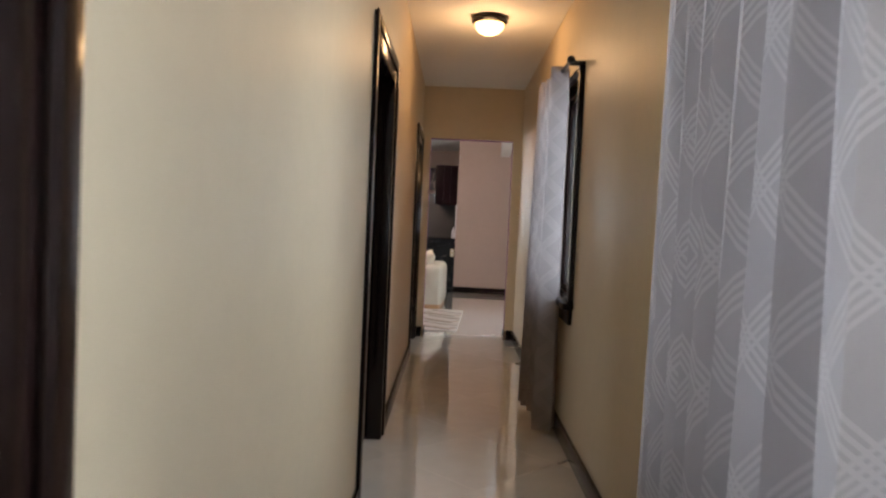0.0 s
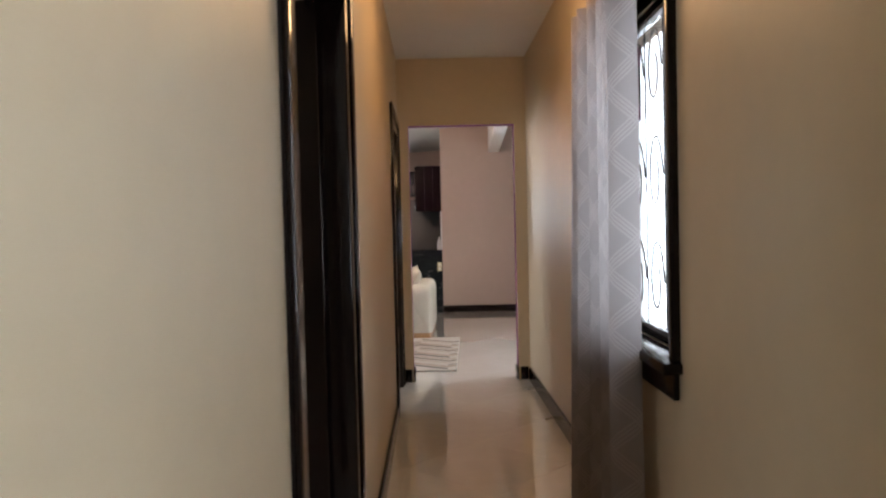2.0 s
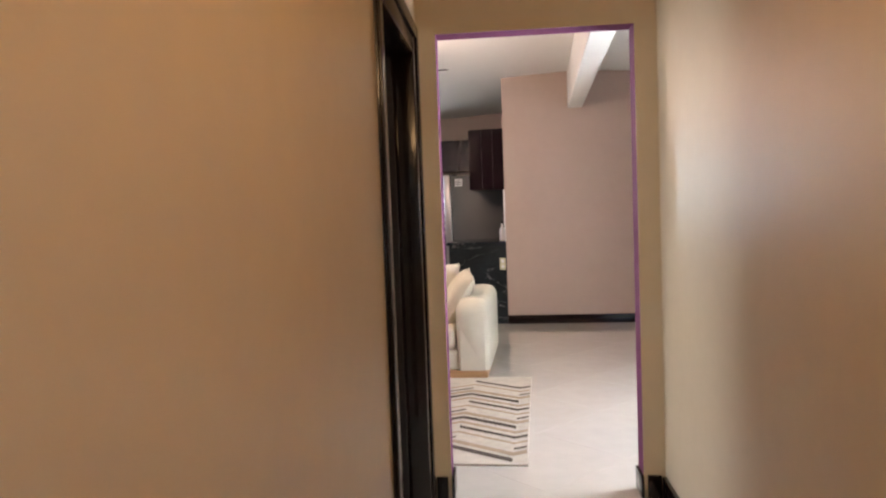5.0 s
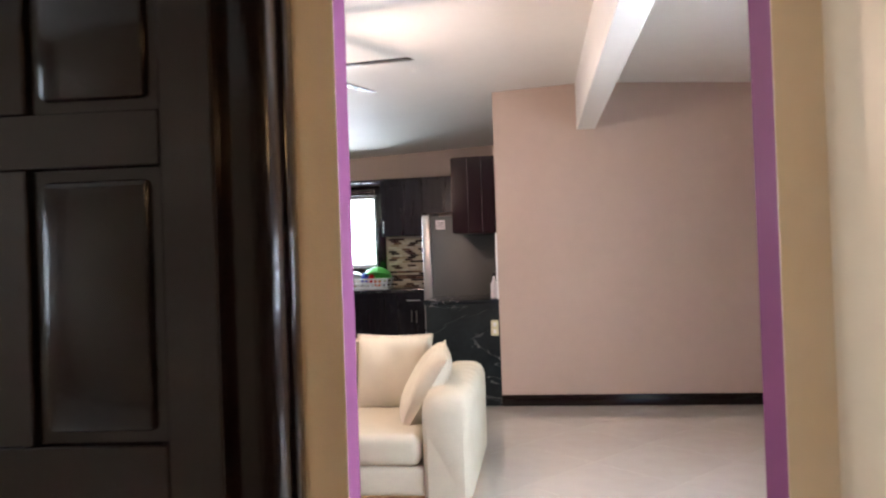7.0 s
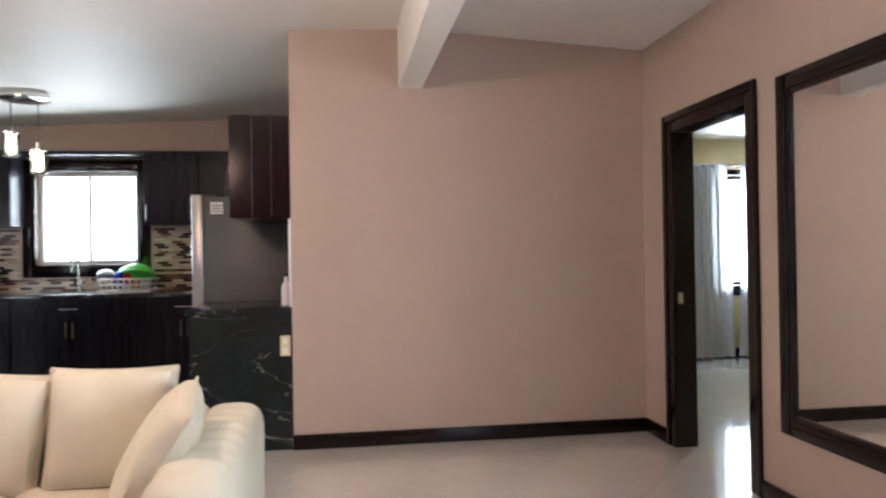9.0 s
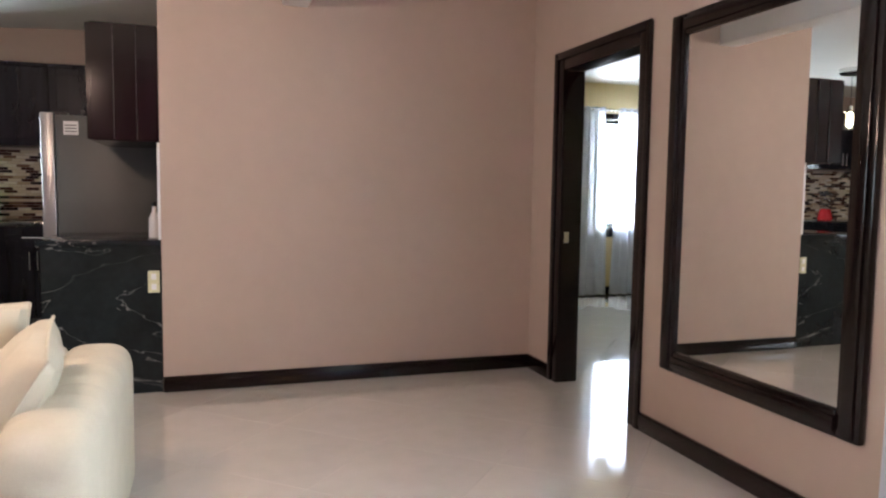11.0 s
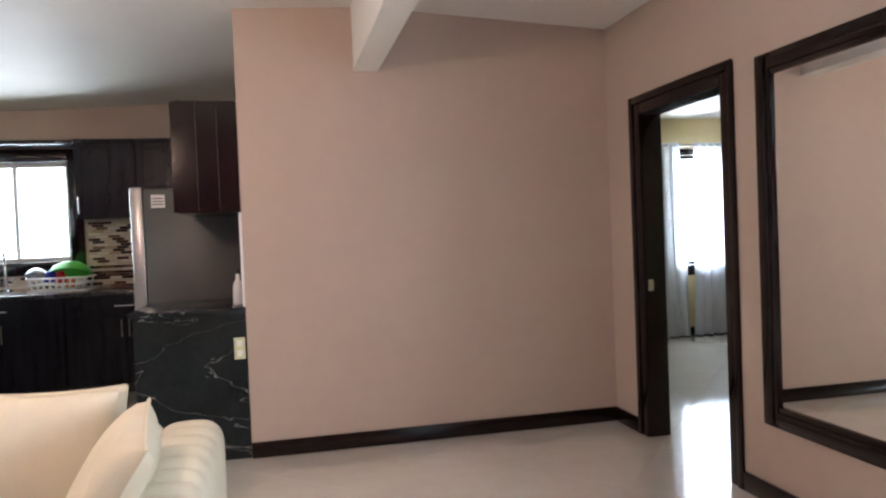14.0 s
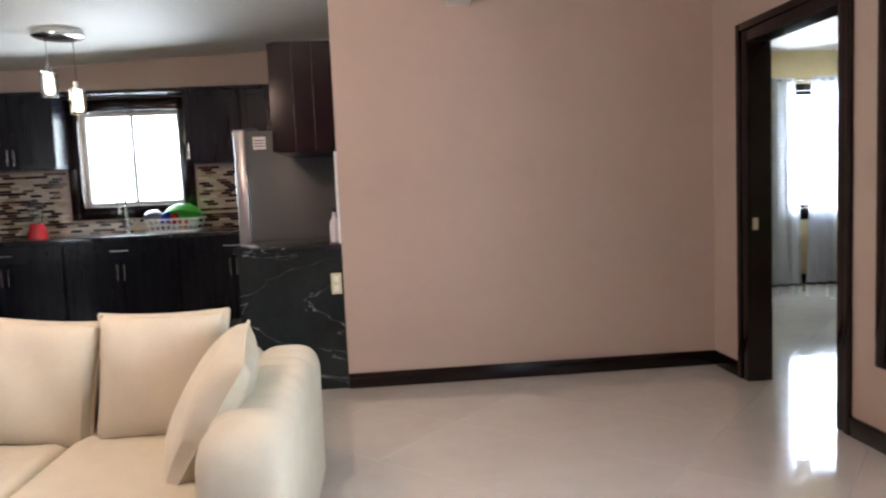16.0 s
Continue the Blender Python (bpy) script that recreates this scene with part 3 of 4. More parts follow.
# ---------------- living room things ----------------
# mirror: x along the wall from far to near
mir = thing("wall_mirror", ROOM @ along((2.375, -1.55), (2.375, -2.70)), "large wall mirror in wide black wooden frame", "mirror")
mw, mz0, mz1, mf = 1.13, 0.42, 2.09, 0.10
for b in ((0, mf, mz0, mz1), (mw - mf, mw, mz0, mz1), (mf, mw - mf, mz0, mz0 + mf), (mf, mw - mf, mz1 - mf, mz1)):
    bm = boxed(b[0], b[1], -0.034, -0.001, b[2], b[3], 0.010, 2)
    vertical = b[1] - b[0] < 0.2
    if vertical:
        box(bm, b[0] + 0.022, b[1] - 0.022, -0.046, -0.030, b[2] + 0.012, b[3] - 0.012, 0.008, 2)
    else:
        box(bm, b[0], b[1], -0.046, -0.030, b[2] + 0.022, b[3] - 0.022, 0.008, 2)
    part("frame_rail", bm, DARK_WOOD, mir)
part("mirror_pane", boxed(mf - 0.004, mw - mf + 0.004, -0.016, -0.010, mz0 + mf - 0.004, mz1 - mf + 0.004), MIRROR, mir, "clear silvered mirror glass")


def pillow(w, h, d, puff=0.5, n=22):
    """Soft cushion: w along x, d thick along y, h along z, centred."""
    bm = bmesh.new()
    sides = []
    for sgn in (-1, 1):
        g = []
        for i in range(n + 1):
            row = []
            for j in range(n + 1):
                s, t = 2 * i / n - 1, 2 * j / n - 1
                edge = max(0.0, (1 - abs(s) ** 3.2) * (1 - abs(t) ** 3.2))
                y = sgn * d / 2 * (0.10 + 0.90 * edge ** puff) if abs(s) < 1 and abs(t) < 1 else 0.0
                pinch = 1 - 0.05 * (1 - abs(t) ** 2) * abs(s) ** 6
                pinch2 = 1 - 0.05 * (1 - abs(s) ** 2) * abs(t) ** 6
                y += 0.012 * math.sin(5 * s + 3 * t) * edge
                row.append(bm.verts.new((w / 2 * s * pinch, y, h / 2 * t * pinch2)))
            g.append(row)
        for i in range(n):
            for j in range(n):
                bm.faces.new((g[i][j], g[i + 1][j], g[i + 1][j + 1], g[i][j + 1]))
    bmesh.ops.remove_doubles(bm, verts=bm.verts, dist=0.0008)
    return bm


def piping(w, h, r=0.006):
    pts = []
    n = 18
    for a, b in (((-1, -1), (1, -1)), ((1, -1), (1, 1)), ((1, 1), (-1, 1)), ((-1, 1), (-1, -1))):
        for k in range(n):
            s, t = a[0] + (b[0] - a[0]) * k / n, a[1] + (b[1] - a[1]) * k / n
            pts.append((w / 2 * s * (1 - 0.05 * (1 - t * t) * abs(s) ** 6), 0, h / 2 * t * (1 - 0.05 * (1 - s * s) * abs(t) ** 6)))
    pts.append(pts[0])
    return tube(bmesh.new(), pts, r, 6)


def sofa_arm(x0, x1, y0, y1, z0, top):
    """Arm with a rounded top and front, softly channelled across."""
    bm = bmesh.new()
    ny, na = 60, 20
    w, rings = (x1 - x0) / 2, []
    for j in range(ny + 1):
        y = y0 + (y1 - y0) * j / ny
        e = min(1.0, (y - y0) / 0.12)
        e2 = min(1.0, (y1 - y) / 0.10)
        drop = 0.10 * (1 - math.sqrt(max(0, 1 - (1 - e) ** 2))) + 0.08 * (1 - math.sqrt(max(0, 1 - (1 - e2) ** 2)))
        chan = 0.02 * max(0, 1 - ((((y - y0) / 0.13) % 1) - 0.5) ** 2 * 4) if y - y0 > 0.2 else 0.006
        side = drop * 0.35
        ring = [bm.verts.new((x0 + side, y, z0))]
        r = w * 0.82
        for k in range(na + 1):
            a = math.pi - math.pi * k / na
            cx = (x0 + x1) / 2
            px = cx + (w - side) * math.copysign(abs(math.cos(a)) ** 0.62, math.cos(a)) * (1 + chan * 0.6)
            pz = top - r - drop + (r + chan) * abs(math.sin(a)) ** 0.75
            ring.append(bm.verts.new((px, y, pz)))
        ring.append(bm.verts.new((x1 - side, y, z0)))
        rings.append(ring)
    for a, b in zip(rings, rings[1:]):
        for k in range(len(a)):
            bm.faces.new((a[k], a[(k + 1) % len(a)], b[(k + 1) % len(a)], b[k]))
    bm.faces.new(rings[0])
    bm.faces.new(rings[-1][::-1])
    return bm


sofa = thing("sofa", ROOM, "cream upholstered three-seat sofa with channelled arms", "sofa")
SX1, SV0, SV1 = -0.03, -2.52, -1.36
part("plinth", boxed(-2.42, SX1 - 0.02, SV0 + 0.02, SV1 - 0.03, FL + 0.002, 0.115, 0.005), OAK, sofa, "light wooden plinth")
part("seat_base", boxed(-2.12, -0.26, SV0 + 0.02, SV1 - 0.02, 0.115, 0.27, 0.03, 3), BOUCLE, sofa)
part("backrest", boxed(-2.13, -0.25, -1.60, SV1, 0.09, 0.66, 0.07, 4), BOUCLE, sofa)
part("arm", sofa_arm(-0.285, SX1, SV0, SV1, 0.115, 0.635), BOUCLE, sofa)
part("arm", sofa_arm(-2.43, -2.115, SV0, SV1, 0.115, 0.635), BOUCLE, sofa)
for k in range(3):
    a = -2.105 + k * 0.606
    c = part("seat_cushion", boxed(a + 0.004, a + 0.602, SV0 + 0.005, -1.62, 0.272, 0.435, 0.045, 4), BOUCLE, sofa)
for k, lean in enumerate((1, 6, 7, 5)):
    a = -0.57 - k * 0.47
    c = thing("back_cushion", ROOM @ pose(a, -1.735, 0.63, -13, lean, (2, -2, 3, -1)[k]), "plump cream square cushion leaning on sofa back", "cushion", "sofa back cushions")
    part("cover", pillow(0.47, 0.47, 0.19, 0.42), BOUCLE, c)
    part("piping", piping(0.47, 0.47), BOUCLE, c)
for a, turn, lean in ((-0.32, -80, 32), (-2.08, 80, -32)):
    c = thing("throw_pillow", ROOM @ pose(a, -2.06, 0.61, 0, lean, 0) @ pose(0, 0, 0, 0, 0, turn), "cream throw pillow leaning against sofa arm", "pillow", "sofa throw pillows")
    part("cover", pillow(0.50, 0.46, 0.17, 0.5), BOUCLE, c)
    part("piping", piping(0.50, 0.46), BOUCLE, c)

# rug with chevrons
rug = thing("rug", RFLOOR, "cream flat-woven rug with grey and tan chevrons", "rug")
RX0, RX1, RY0, RY1 = -2.45, 0.28, -4.30, -2.47
part("weave", boxed(RX0, RX1, RY0, RY1, 0.001, 0.012, 0.003, 1), RUG_CREAM, rug)
for mat, nm, off in ((RUG_GREY, "dark_stripe", 0.0), (RUG_TAN, "tan_stripe", 0.09)):
    cw, ch = 0.66, 0.20
    n = 0
    y = RY0 + 0.02 + off
    while y < RY1 - 0.29:
        x = RX0 + 0.01
        k = 0
        while x < RX1 - 0.02:
            x2 = min(x + cw / 2, RX1 - 0.01)
            fr = (x2 - x) / (cw / 2)
            ya, yb = (y, y + ch * fr) if k % 2 == 0 else (y + ch, y + ch - ch * fr)
            t = (0.055, 0.03, 0.042)[n % 3]
            if (k + n) % 3 != 2 or mat is RUG_TAN:
                bm = bmesh.new()
                bm.faces.new([bm.verts.new(p) for p in ((x, ya, 0.0145), (x2, yb, 0.0145), (x2, yb + t, 0.0145), (x, ya + t, 0.0145))])
                part(nm, bm, mat, rug)
            x, k = x2, k + 1
        y += 0.18
        n += 1

# ceiling fan with lit bowl
FU, FV = -0.95, -2.28
FC = RIDGE - 0.045 * (0.78 - FU)
fan = thing("ceiling_fan", ROOM @ pose(FU, FV, 0), "dark-bladed ceiling fan with lit amber glass bowl", "ceiling fan")
part("canopy", lathe(bmesh.new(), [(0.075, 0.01), (0.07, -0.03), (0.03, -0.06)], 24, (0, 0, FC)), DARK_WOOD, fan)
FZ = FC - 0.09
part("downrod", rod(bmesh.new(), (0, 0, FZ - 0.14), (0, 0, FC - 0.05), 0.012), DARK_WOOD, fan)
part("motor", lathe(bmesh.new(), [(0.03, 0.0), (0.10, -0.015), (0.125, -0.05), (0.12, -0.09), (0.07, -0.115), (0.05, -0.15)], 28, (0, 0, FZ - 0.13)), DARK_WOOD, fan)
part("light_bowl", lathe(bmesh.new(), [(0.135, 0.0), (0.138, -0.02), (0.125, -0.06), (0.09, -0.10), (0.045, -0.122), (0.01, -0.128)], 28, (0, 0, FZ - 0.27)), FAN_GLASS, fan, "lit amber glass bowl")
part("finial", lathe(bmesh.new(), [(0.012, 0.004), (0.02, -0.004), (0.012, -0.016), (0.004, -0.02)], 14, (0, 0, FZ - 0.397)), DARK_WOOD, fan)
for k in range(5):
    a = radians(-6 + 72 * k)
    m = Matrix.Rotation(a, 4, 'Z') @ pose(0, 0, FZ - 0.19, 10)
    bm = boxed(0.17, 0.66, -0.062, 0.062, -0.004, 0.004, 0.003, 1)
    for v in bm.verts:
        v.co.y *= 0.75 + 0.4 * (v.co.x - 0.17)
    bmesh.ops.transform(bm, matrix=m, verts=bm.verts)
    bl = part("blade", bm, DARK_WOOD, fan)
    bm = boxed(0.10, 0.22, -0.015, 0.015, -0.012, -0.004, 0.003, 1, m=m)
    part("blade_iron", bm, DARK_WOOD, fan)
for dx, ln in ((0.04, 0.40), (-0.03, 0.31)):
    ch = part("pull_chain", rod(bmesh.new(), (dx, 0.05, FZ - 0.27 - ln), (dx, 0.05, FZ - 0.24), 0.0006, n=6), BLACK, fan)
    part("chain_pull", rod(bmesh.new(), (dx, 0.05, FZ - 0.30 - ln), (dx, 0.05, FZ - 0.27 - ln), 0.0045), FRIDGE_SIDE, ch)

# hall ceiling lamp
HL = (0.14, 5.37)
lamp = thing("ceiling_lamp", HALL @ pose(HL[0], HL[1], 2.585), "round flush ceiling lamp with lit frosted glass", "ceiling lamp")
part("rim", lathe(bmesh.new(), [(0.08, 0.0), (0.115, -0.012), (0.12, -0.032), (0.102, -0.045)], 32), DARK_WOOD, lamp, "bronze-coloured rim")
part("glass_bowl", lathe(bmesh.new(), [(0.10, -0.04), (0.092, -0.075), (0.068, -0.10), (0.032, -0.116), (0.006, -0.118)], 32), BULB_GLASS, lamp, "lit frosted glass bowl")
bulb = new("ceiling_lamp_light", bpy.data.lights.new("ceiling_lamp_light", 'POINT'))
bulb.data.energy, bulb.data.color, bulb.data.shadow_soft_size = 9, (1.0, 0.58, 0.27), 0.11
bulb.location = (HL[0], HL[1], 2.585 - 0.26)
fan_bulb = new("fan_light", bpy.data.lights.new("fan_light", 'POINT'))
fan_bulb.data.energy, fan_bulb.data.color, fan_bulb.data.shadow_soft_size = 36, (1.0, 0.68, 0.52), 0.1
fan_bulb.matrix_world = ROOM @ pose(FU, FV, FC - 0.56)

# ---------------- kitchen ----------------
CT = 0.955


def handle(parent, x, y, z0, z1, horizontal=False):
    """Bar pull on a front that faces -y."""
    bm = bmesh.new()
    if horizontal:
        rod(bm, (z0, y - 0.028, x), (z1, y - 0.028, x), 0.006)
        ends = ((z0 + 0.015, x), (z1 - 0.015, x))
        for a, b in ends:
            rod(bm, (a, y - 0.028, b), (a, y, b), 0.004, n=8)
    else:
        rod(bm, (x, y - 0.028, z0), (x, y - 0.028, z1), 0.006)
        for z in (z0 + 0.015, z1 - 0.015):
            rod(bm, (x, y - 0.028, z), (x, y, z), 0.004, n=8)
    return part("handle", bm, CHROME, parent, "brushed steel bar handle")


def shaker(x0, x1, z0, z1, y=0.0):
    bm = bmesh.new()
    s = 0.055
    box(bm, x0, x1, y - 0.012, y, z0, z1)
    for b in ((x0, x0 + s, z0, z1), (x1 - s, x1, z0, z1), (x0 + s, x1 - s, z0, z0 + s), (x0 + s, x1 - s, z1 - s, z1)):
        box(bm, b[0], b[1], y - 0.021, y - 0.0115, b[2], b[3], 0.002, 1)
    return bm


def base_cabinet(m, w, depth=0.58, doors=2):
    c = thing("base_cabinet", m, "black stained kitchen base cabinet with steel pulls", "cabinet", "kitchen base cabinets")
    part("body", boxed(0.002, w - 0.002, 0, depth, 0.135, CT - 0.04), CABINET_WOOD, c)
    part("plinth", boxed(0.002, w - 0.002, 0.06, depth, FL + 0.002, 0.135), BLACK, c)
    dr = part("drawer", shaker(0.008, w - 0.008, CT - 0.21, CT - 0.05), CABINET_WOOD, c)
    handle(dr, CT - 0.13, -0.02, w / 2 - 0.08, w / 2 + 0.08, True)
    for k in range(doors):
        a, b = 0.008 + k * (w - 0.016) / doors, 0.008 + (k + 1) * (w - 0.016) / doors
        dd = part("door", shaker(a + 0.002, b - 0.002, 0.145, CT - 0.225), CABINET_WOOD, c)
        hx = (b - 0.03) if (k == 0) else (a + 0.03)
        handle(dd, hx, -0.02, CT - 0.40, CT - 0.25)
    return c


def wall_cabinet(m, w, h, depth=0.34, doors=2, low=True):
    c = thing("wall_cabinet", m, "black stained kitchen wall cabinet with steel pulls", "cabinet", "kitchen wall cabinets")
    part("body", boxed(0.002, w - 0.002, 0, depth, 0, h), CABINET_WOOD, c)
    part("cornice", boxed(0.002, w - 0.002, -0.03, depth, h, h + 0.03, 0.006), CABINET_WOOD, c)
    for k in range(doors):
        a, b = 0.008 + k * (w - 0.016) / doors, 0.008 + (k + 1) * (w - 0.016) / doors
        dd = part("door", shaker(a + 0.002, b - 0.002, 0.008, h - 0.008), CABINET_WOOD, c)
        hx = (b - 0.03) if (k == 0 and doors == 2) else (a + 0.03)
        handle(dd, hx, -0.02, 0.04, 0.19)
    return c


BV = 2.30
for a, w in ((-3.98, 0.33), (-3.65, 1.0), (-2.65, 1.02), (-1.63, 0.99)):
    base_cabinet(ROOM @ pose(a, BV, 0), w, doors=1 if w < 0.5 else 2)
for k in range(3):
    base_cabinet(ROOM @ pose(-4.03, -0.3 + k * 0.85, 0, 0, 0, 90), 0.85, 0.60)
bm = boxed(-4.63, -0.10, BV - 0.03, 2.885, CT - 0.038, CT, 0.005)
solid("countertop", bm, GRANITE, ROOM, "black polished granite worktop on the cabinets", "countertop")
bm = boxed(-4.63, -4.0, -0.33, BV - 0.032, CT - 0.038, CT, 0.005)
solid("countertop", bm, GRANITE, ROOM, "black polished granite worktop on the side cabinets", "countertop")
for a, w in ((-4.30, 0.79), (-3.51, 0.77)):
    wall_cabinet(ROOM @ pose(a, 2.55, 1.60), w, 0.68)
wall_cabinet(ROOM @ pose(-1.56, 2.55, 1.60), 0.52, 0.68, doors=1)
wall_cabinet(ROOM @ pose(-1.04, 2.55, 1.86), 0.92, 0.42)
for y, w, z in ((-0.1, 0.67, 1.60), (0.57, 0.70, 1.60), (1.27, 0.78, 1.95), (2.05, 0.47, 1.60)):
    wall_cabinet(ROOM @ pose(-4.31, y, z, 0, 0, 90), w, 2.28 - z, 0.335, doors=1 if w < 0.6 else 2)

solid("window_valance", boxed(-2.735, -1.565, 2.56, 2.88, 2.275, 2.31, 0.004), CABINET_WOOD, ROOM, "black stained valance board above kitchen window", "valance")

# raised bar with a water dispenser on it
rb = thing("breakfast_bar", ROOM, "black breakfast bar with dark stone top", "breakfast bar")
part("front_panel", boxed(-3.25, -2.24, -0.72, -0.68, FL + 0.001, 1.06), CABINET_WOOD, rb)
part("side_panel", boxed(-2.28, -2.24, -0.679, 0.30, FL + 0.001, 1.06), CABINET_WOOD, rb)
part("back_panel", boxed(-3.25, -2.281, 0.26, 0.30, FL + 0.001, 1.06), CABINET_WOOD, rb)
part("side_panel", boxed(-3.25, -3.21, -0.679, 0.259, FL + 0.001, 1.06), CABINET_WOOD, rb)
part("worktop", boxed(-3.28, -2.19, -0.76, 0.33, 1.061, 1.10, 0.006), GRANITE, rb)


def water_jug(m, label):
    jug = thing("water_jug", m, label, "water jug", "stacked water jugs")
    prof = [(0.118, 0.0), (0.132, 0.012), (0.135, 0.07), (0.128, 0.08), (0.128, 0.095), (0.135, 0.105), (0.135, 0.17),
            (0.128, 0.18), (0.128, 0.195), (0.135, 0.205), (0.132, 0.235), (0.10, 0.275), (0.045, 0.30)]
    part("body", lathe(bmesh.new(), prof, 32), JUG, jug, "ribbed pale blue clear plastic")
    part("neck", lathe(bmesh.new(), [(0.028, 0.300), (0.028, 0.325), (0.031, 0.328), (0.031, 0.345)], 20), JUG, jug)
    return jug


DX, DY = -2.62, -0.46
dp = thing("water_dispenser", ROOM @ pose(DX, DY, 1.101), "black water dispenser base on the breakfast bar", "water dispenser")
part("base", boxed(-0.15, 0.15, -0.15, 0.15, 0.0, 0.05, 0.012), BLACK, dp)
part("rim", lathe(bmesh.new(), [(0.14, 0.051), (0.145, 0.07), (0.14, 0.122), (0.12, 0.126)], 28), BLACK, dp)
part("tap", rod(bmesh.new(), (0.06, -0.148, 0.03), (0.06, -0.19, 0.03), 0.012), CHROME, dp, "small chrome tap")
water_jug(ROOM @ pose(DX, DY, 1.229), "pale blue water jug standing on dispenser")
water_jug(ROOM @ pose(DX, DY, 1.921, 180), "pale blue water jug upturned on another jug")

stool = thing("bar_stool", RFLOOR @ pose(-2.42, -1.06, 0), "dark bar stool with white padded seat", "stool")
part("seat", lathe(bmesh.new(), [(0.16, 0.70), (0.185, 0.712), (0.19, 0.735), (0.17, 0.757), (0.05, 0.764)], 28), WHITE_PLASTIC, stool, "white padded seat")
for sx in (-1, 1):
    for sy in (-1, 1):
        part("leg", rod(bmesh.new(), (0.19 * sx, 0.17 * sy, 0.002), (0.12 * sx, 0.11 * sy, 0.70), 0.016, 0.014), DARK_WOOD, stool)
    part("back_post", rod(bmesh.new(), (0.13 * sx, -0.15, 0.70), (0.13 * sx, -0.19, 1.02), 0.013), DARK_WOOD, stool)
part("backrest", boxed(-0.16, 0.16, -0.205, -0.18, 0.95, 1.04, 0.01), DARK_WOOD, stool)

mwv = thing("microwave", ROOM @ pose(-4.28, 1.28, 1.52, 0, 0, 90), "white microwave hung under the wall cabinets", "microwave")
part("body", boxed(0, 0.76, 0.0, 0.36, 0, 0.42, 0.01), WHITE_PLASTIC, mwv)
part("door", boxed(0.02, 0.56, -0.012, -0.0005, 0.03, 0.39, 0.005), BLACK, mwv, "black glass door")
part("control_panel", boxed(0.58, 0.74, -0.008, -0.0005, 0.03, 0.39, 0.004), BLACK, mwv)

# mosaic backsplash
def backsplash(m, length, z0, z1, holes, name):
    d = thing(name, m, "mosaic backsplash of cream, brown and black sticks", "backsplash", kind="structure")
    rnd = random.Random(4)
    bm = bmesh.new()
    sw, sh, g = 0.105, 0.0235, 0.0025
    verts, faces, slots = [], [], []
    z, r = z0, 0
    while z + sh < z1:
        zig = abs((r + 3) % 6 - 3)
        x, col = -sw + (zig * 0.33 % 1) * sw, zig // 3 * 2
        while x < length:
            a, b = max(0, x), min(length, x + sw - g)
            x, col = x + sw, col + 1
            if b - a < 0.01 or any(h[0] < b and a < h[1] and h[2] < z + sh and z < h[3] for h in holes):
                continue
            y = -0.006 - rnd.random() * 0.0012
            n = len(verts)
            slots += [(col + (rnd.random() < 0.36)) % 2] * 5
            verts += [(a, 0, z), (b, 0, z), (b, 0, z + sh), (a, 0, z + sh), (a + .001, y, z + .001), (b - .001, y, z + .001), (b - .001, y, z + sh - .001), (a + .001, y, z + sh - .001)]
            faces += [(n + 4, n + 5, n + 6, n + 7), (n, n + 1, n + 5, n + 4), (n + 1, n + 2, n + 6, n + 5), (n + 2, n + 3, n + 7, n + 6), (n + 3, n, n + 4, n + 7)]
        z += sh + g
        r += 1
    bm.free()
    me = bpy.data.meshes.new("mosaic")
    me.from_pydata(verts, [], faces)
    for mat in MOSAIC:
        me.materials.append(mat)
    me.polygons.foreach_set("material_index", slots)
    ob = tagged(new("mosaic", me), kind="stuff")
    ob.parent = d
    part("grout_bed", boxed(0, length, 0.0, 0.004, z0, z0 + 0.01), GROUT, d)
    return d


backsplash(ROOM @ pose(-4.63, 2.893, 0), 4.5, CT + 0.002, 1.60, [(4.63 - 2.79, 4.63 - 1.57, 1.09, 2.4)], "backsplash")
backsplash(ROOM @ along((-4.643, -0.3), (-4.643, 2.88)), 3.15, CT + 0.002, 1.60, [], "backsplash")

# faucet
fc = thing("kitchen_faucet", ROOM @ pose(-2.22, 2.74, CT), "tall chrome gooseneck kitchen faucet", "faucet")
part("base", lathe(bmesh.new(), [(0.028, 0), (0.028, 0.02), (0.018, 0.03), (0.018, 0.12)], 20), CHROME, fc)
pts = [(0, 0, 0.1), (0, 0, 0.30)] + [(0, -0.085 + 0.085 * math.cos(a), 0.30 + 0.085 * math.sin(a)) for a in [i * math.pi / 10 for i in range(1, 11)]] + [(0, -0.17, 0.20)]
part("spout", tube(bmesh.new(), pts, 0.013, 12), CHROME, fc)
part("lever", rod(bmesh.new(), (0.015, 0, 0.08), (0.08, 0, 0.13), 0.006), CHROME, fc)
sk = thing("kitchen_sink", ROOM @ pose(-2.2, 2.52, CT), "stainless steel sink rim set into worktop", "sink")
for b in ((-0.36, 0.36, -0.19, -0.165), (-0.36, 0.36, 0.145, 0.17), (-0.36, -0.335, -0.165, 0.145), (0.335, 0.36, -0.165, 0.145)):
    part("rim", boxed(*b, 0.001, 0.006, bevel=0.002), STEEL, sk)
# flat black sheet paints the shaded hollow; the worktop isn't cut
part("dark_basin_sheet", boxed(-0.335, 0.335, -0.165, 0.145, 0.0008, 0.002), BLACK, sk)

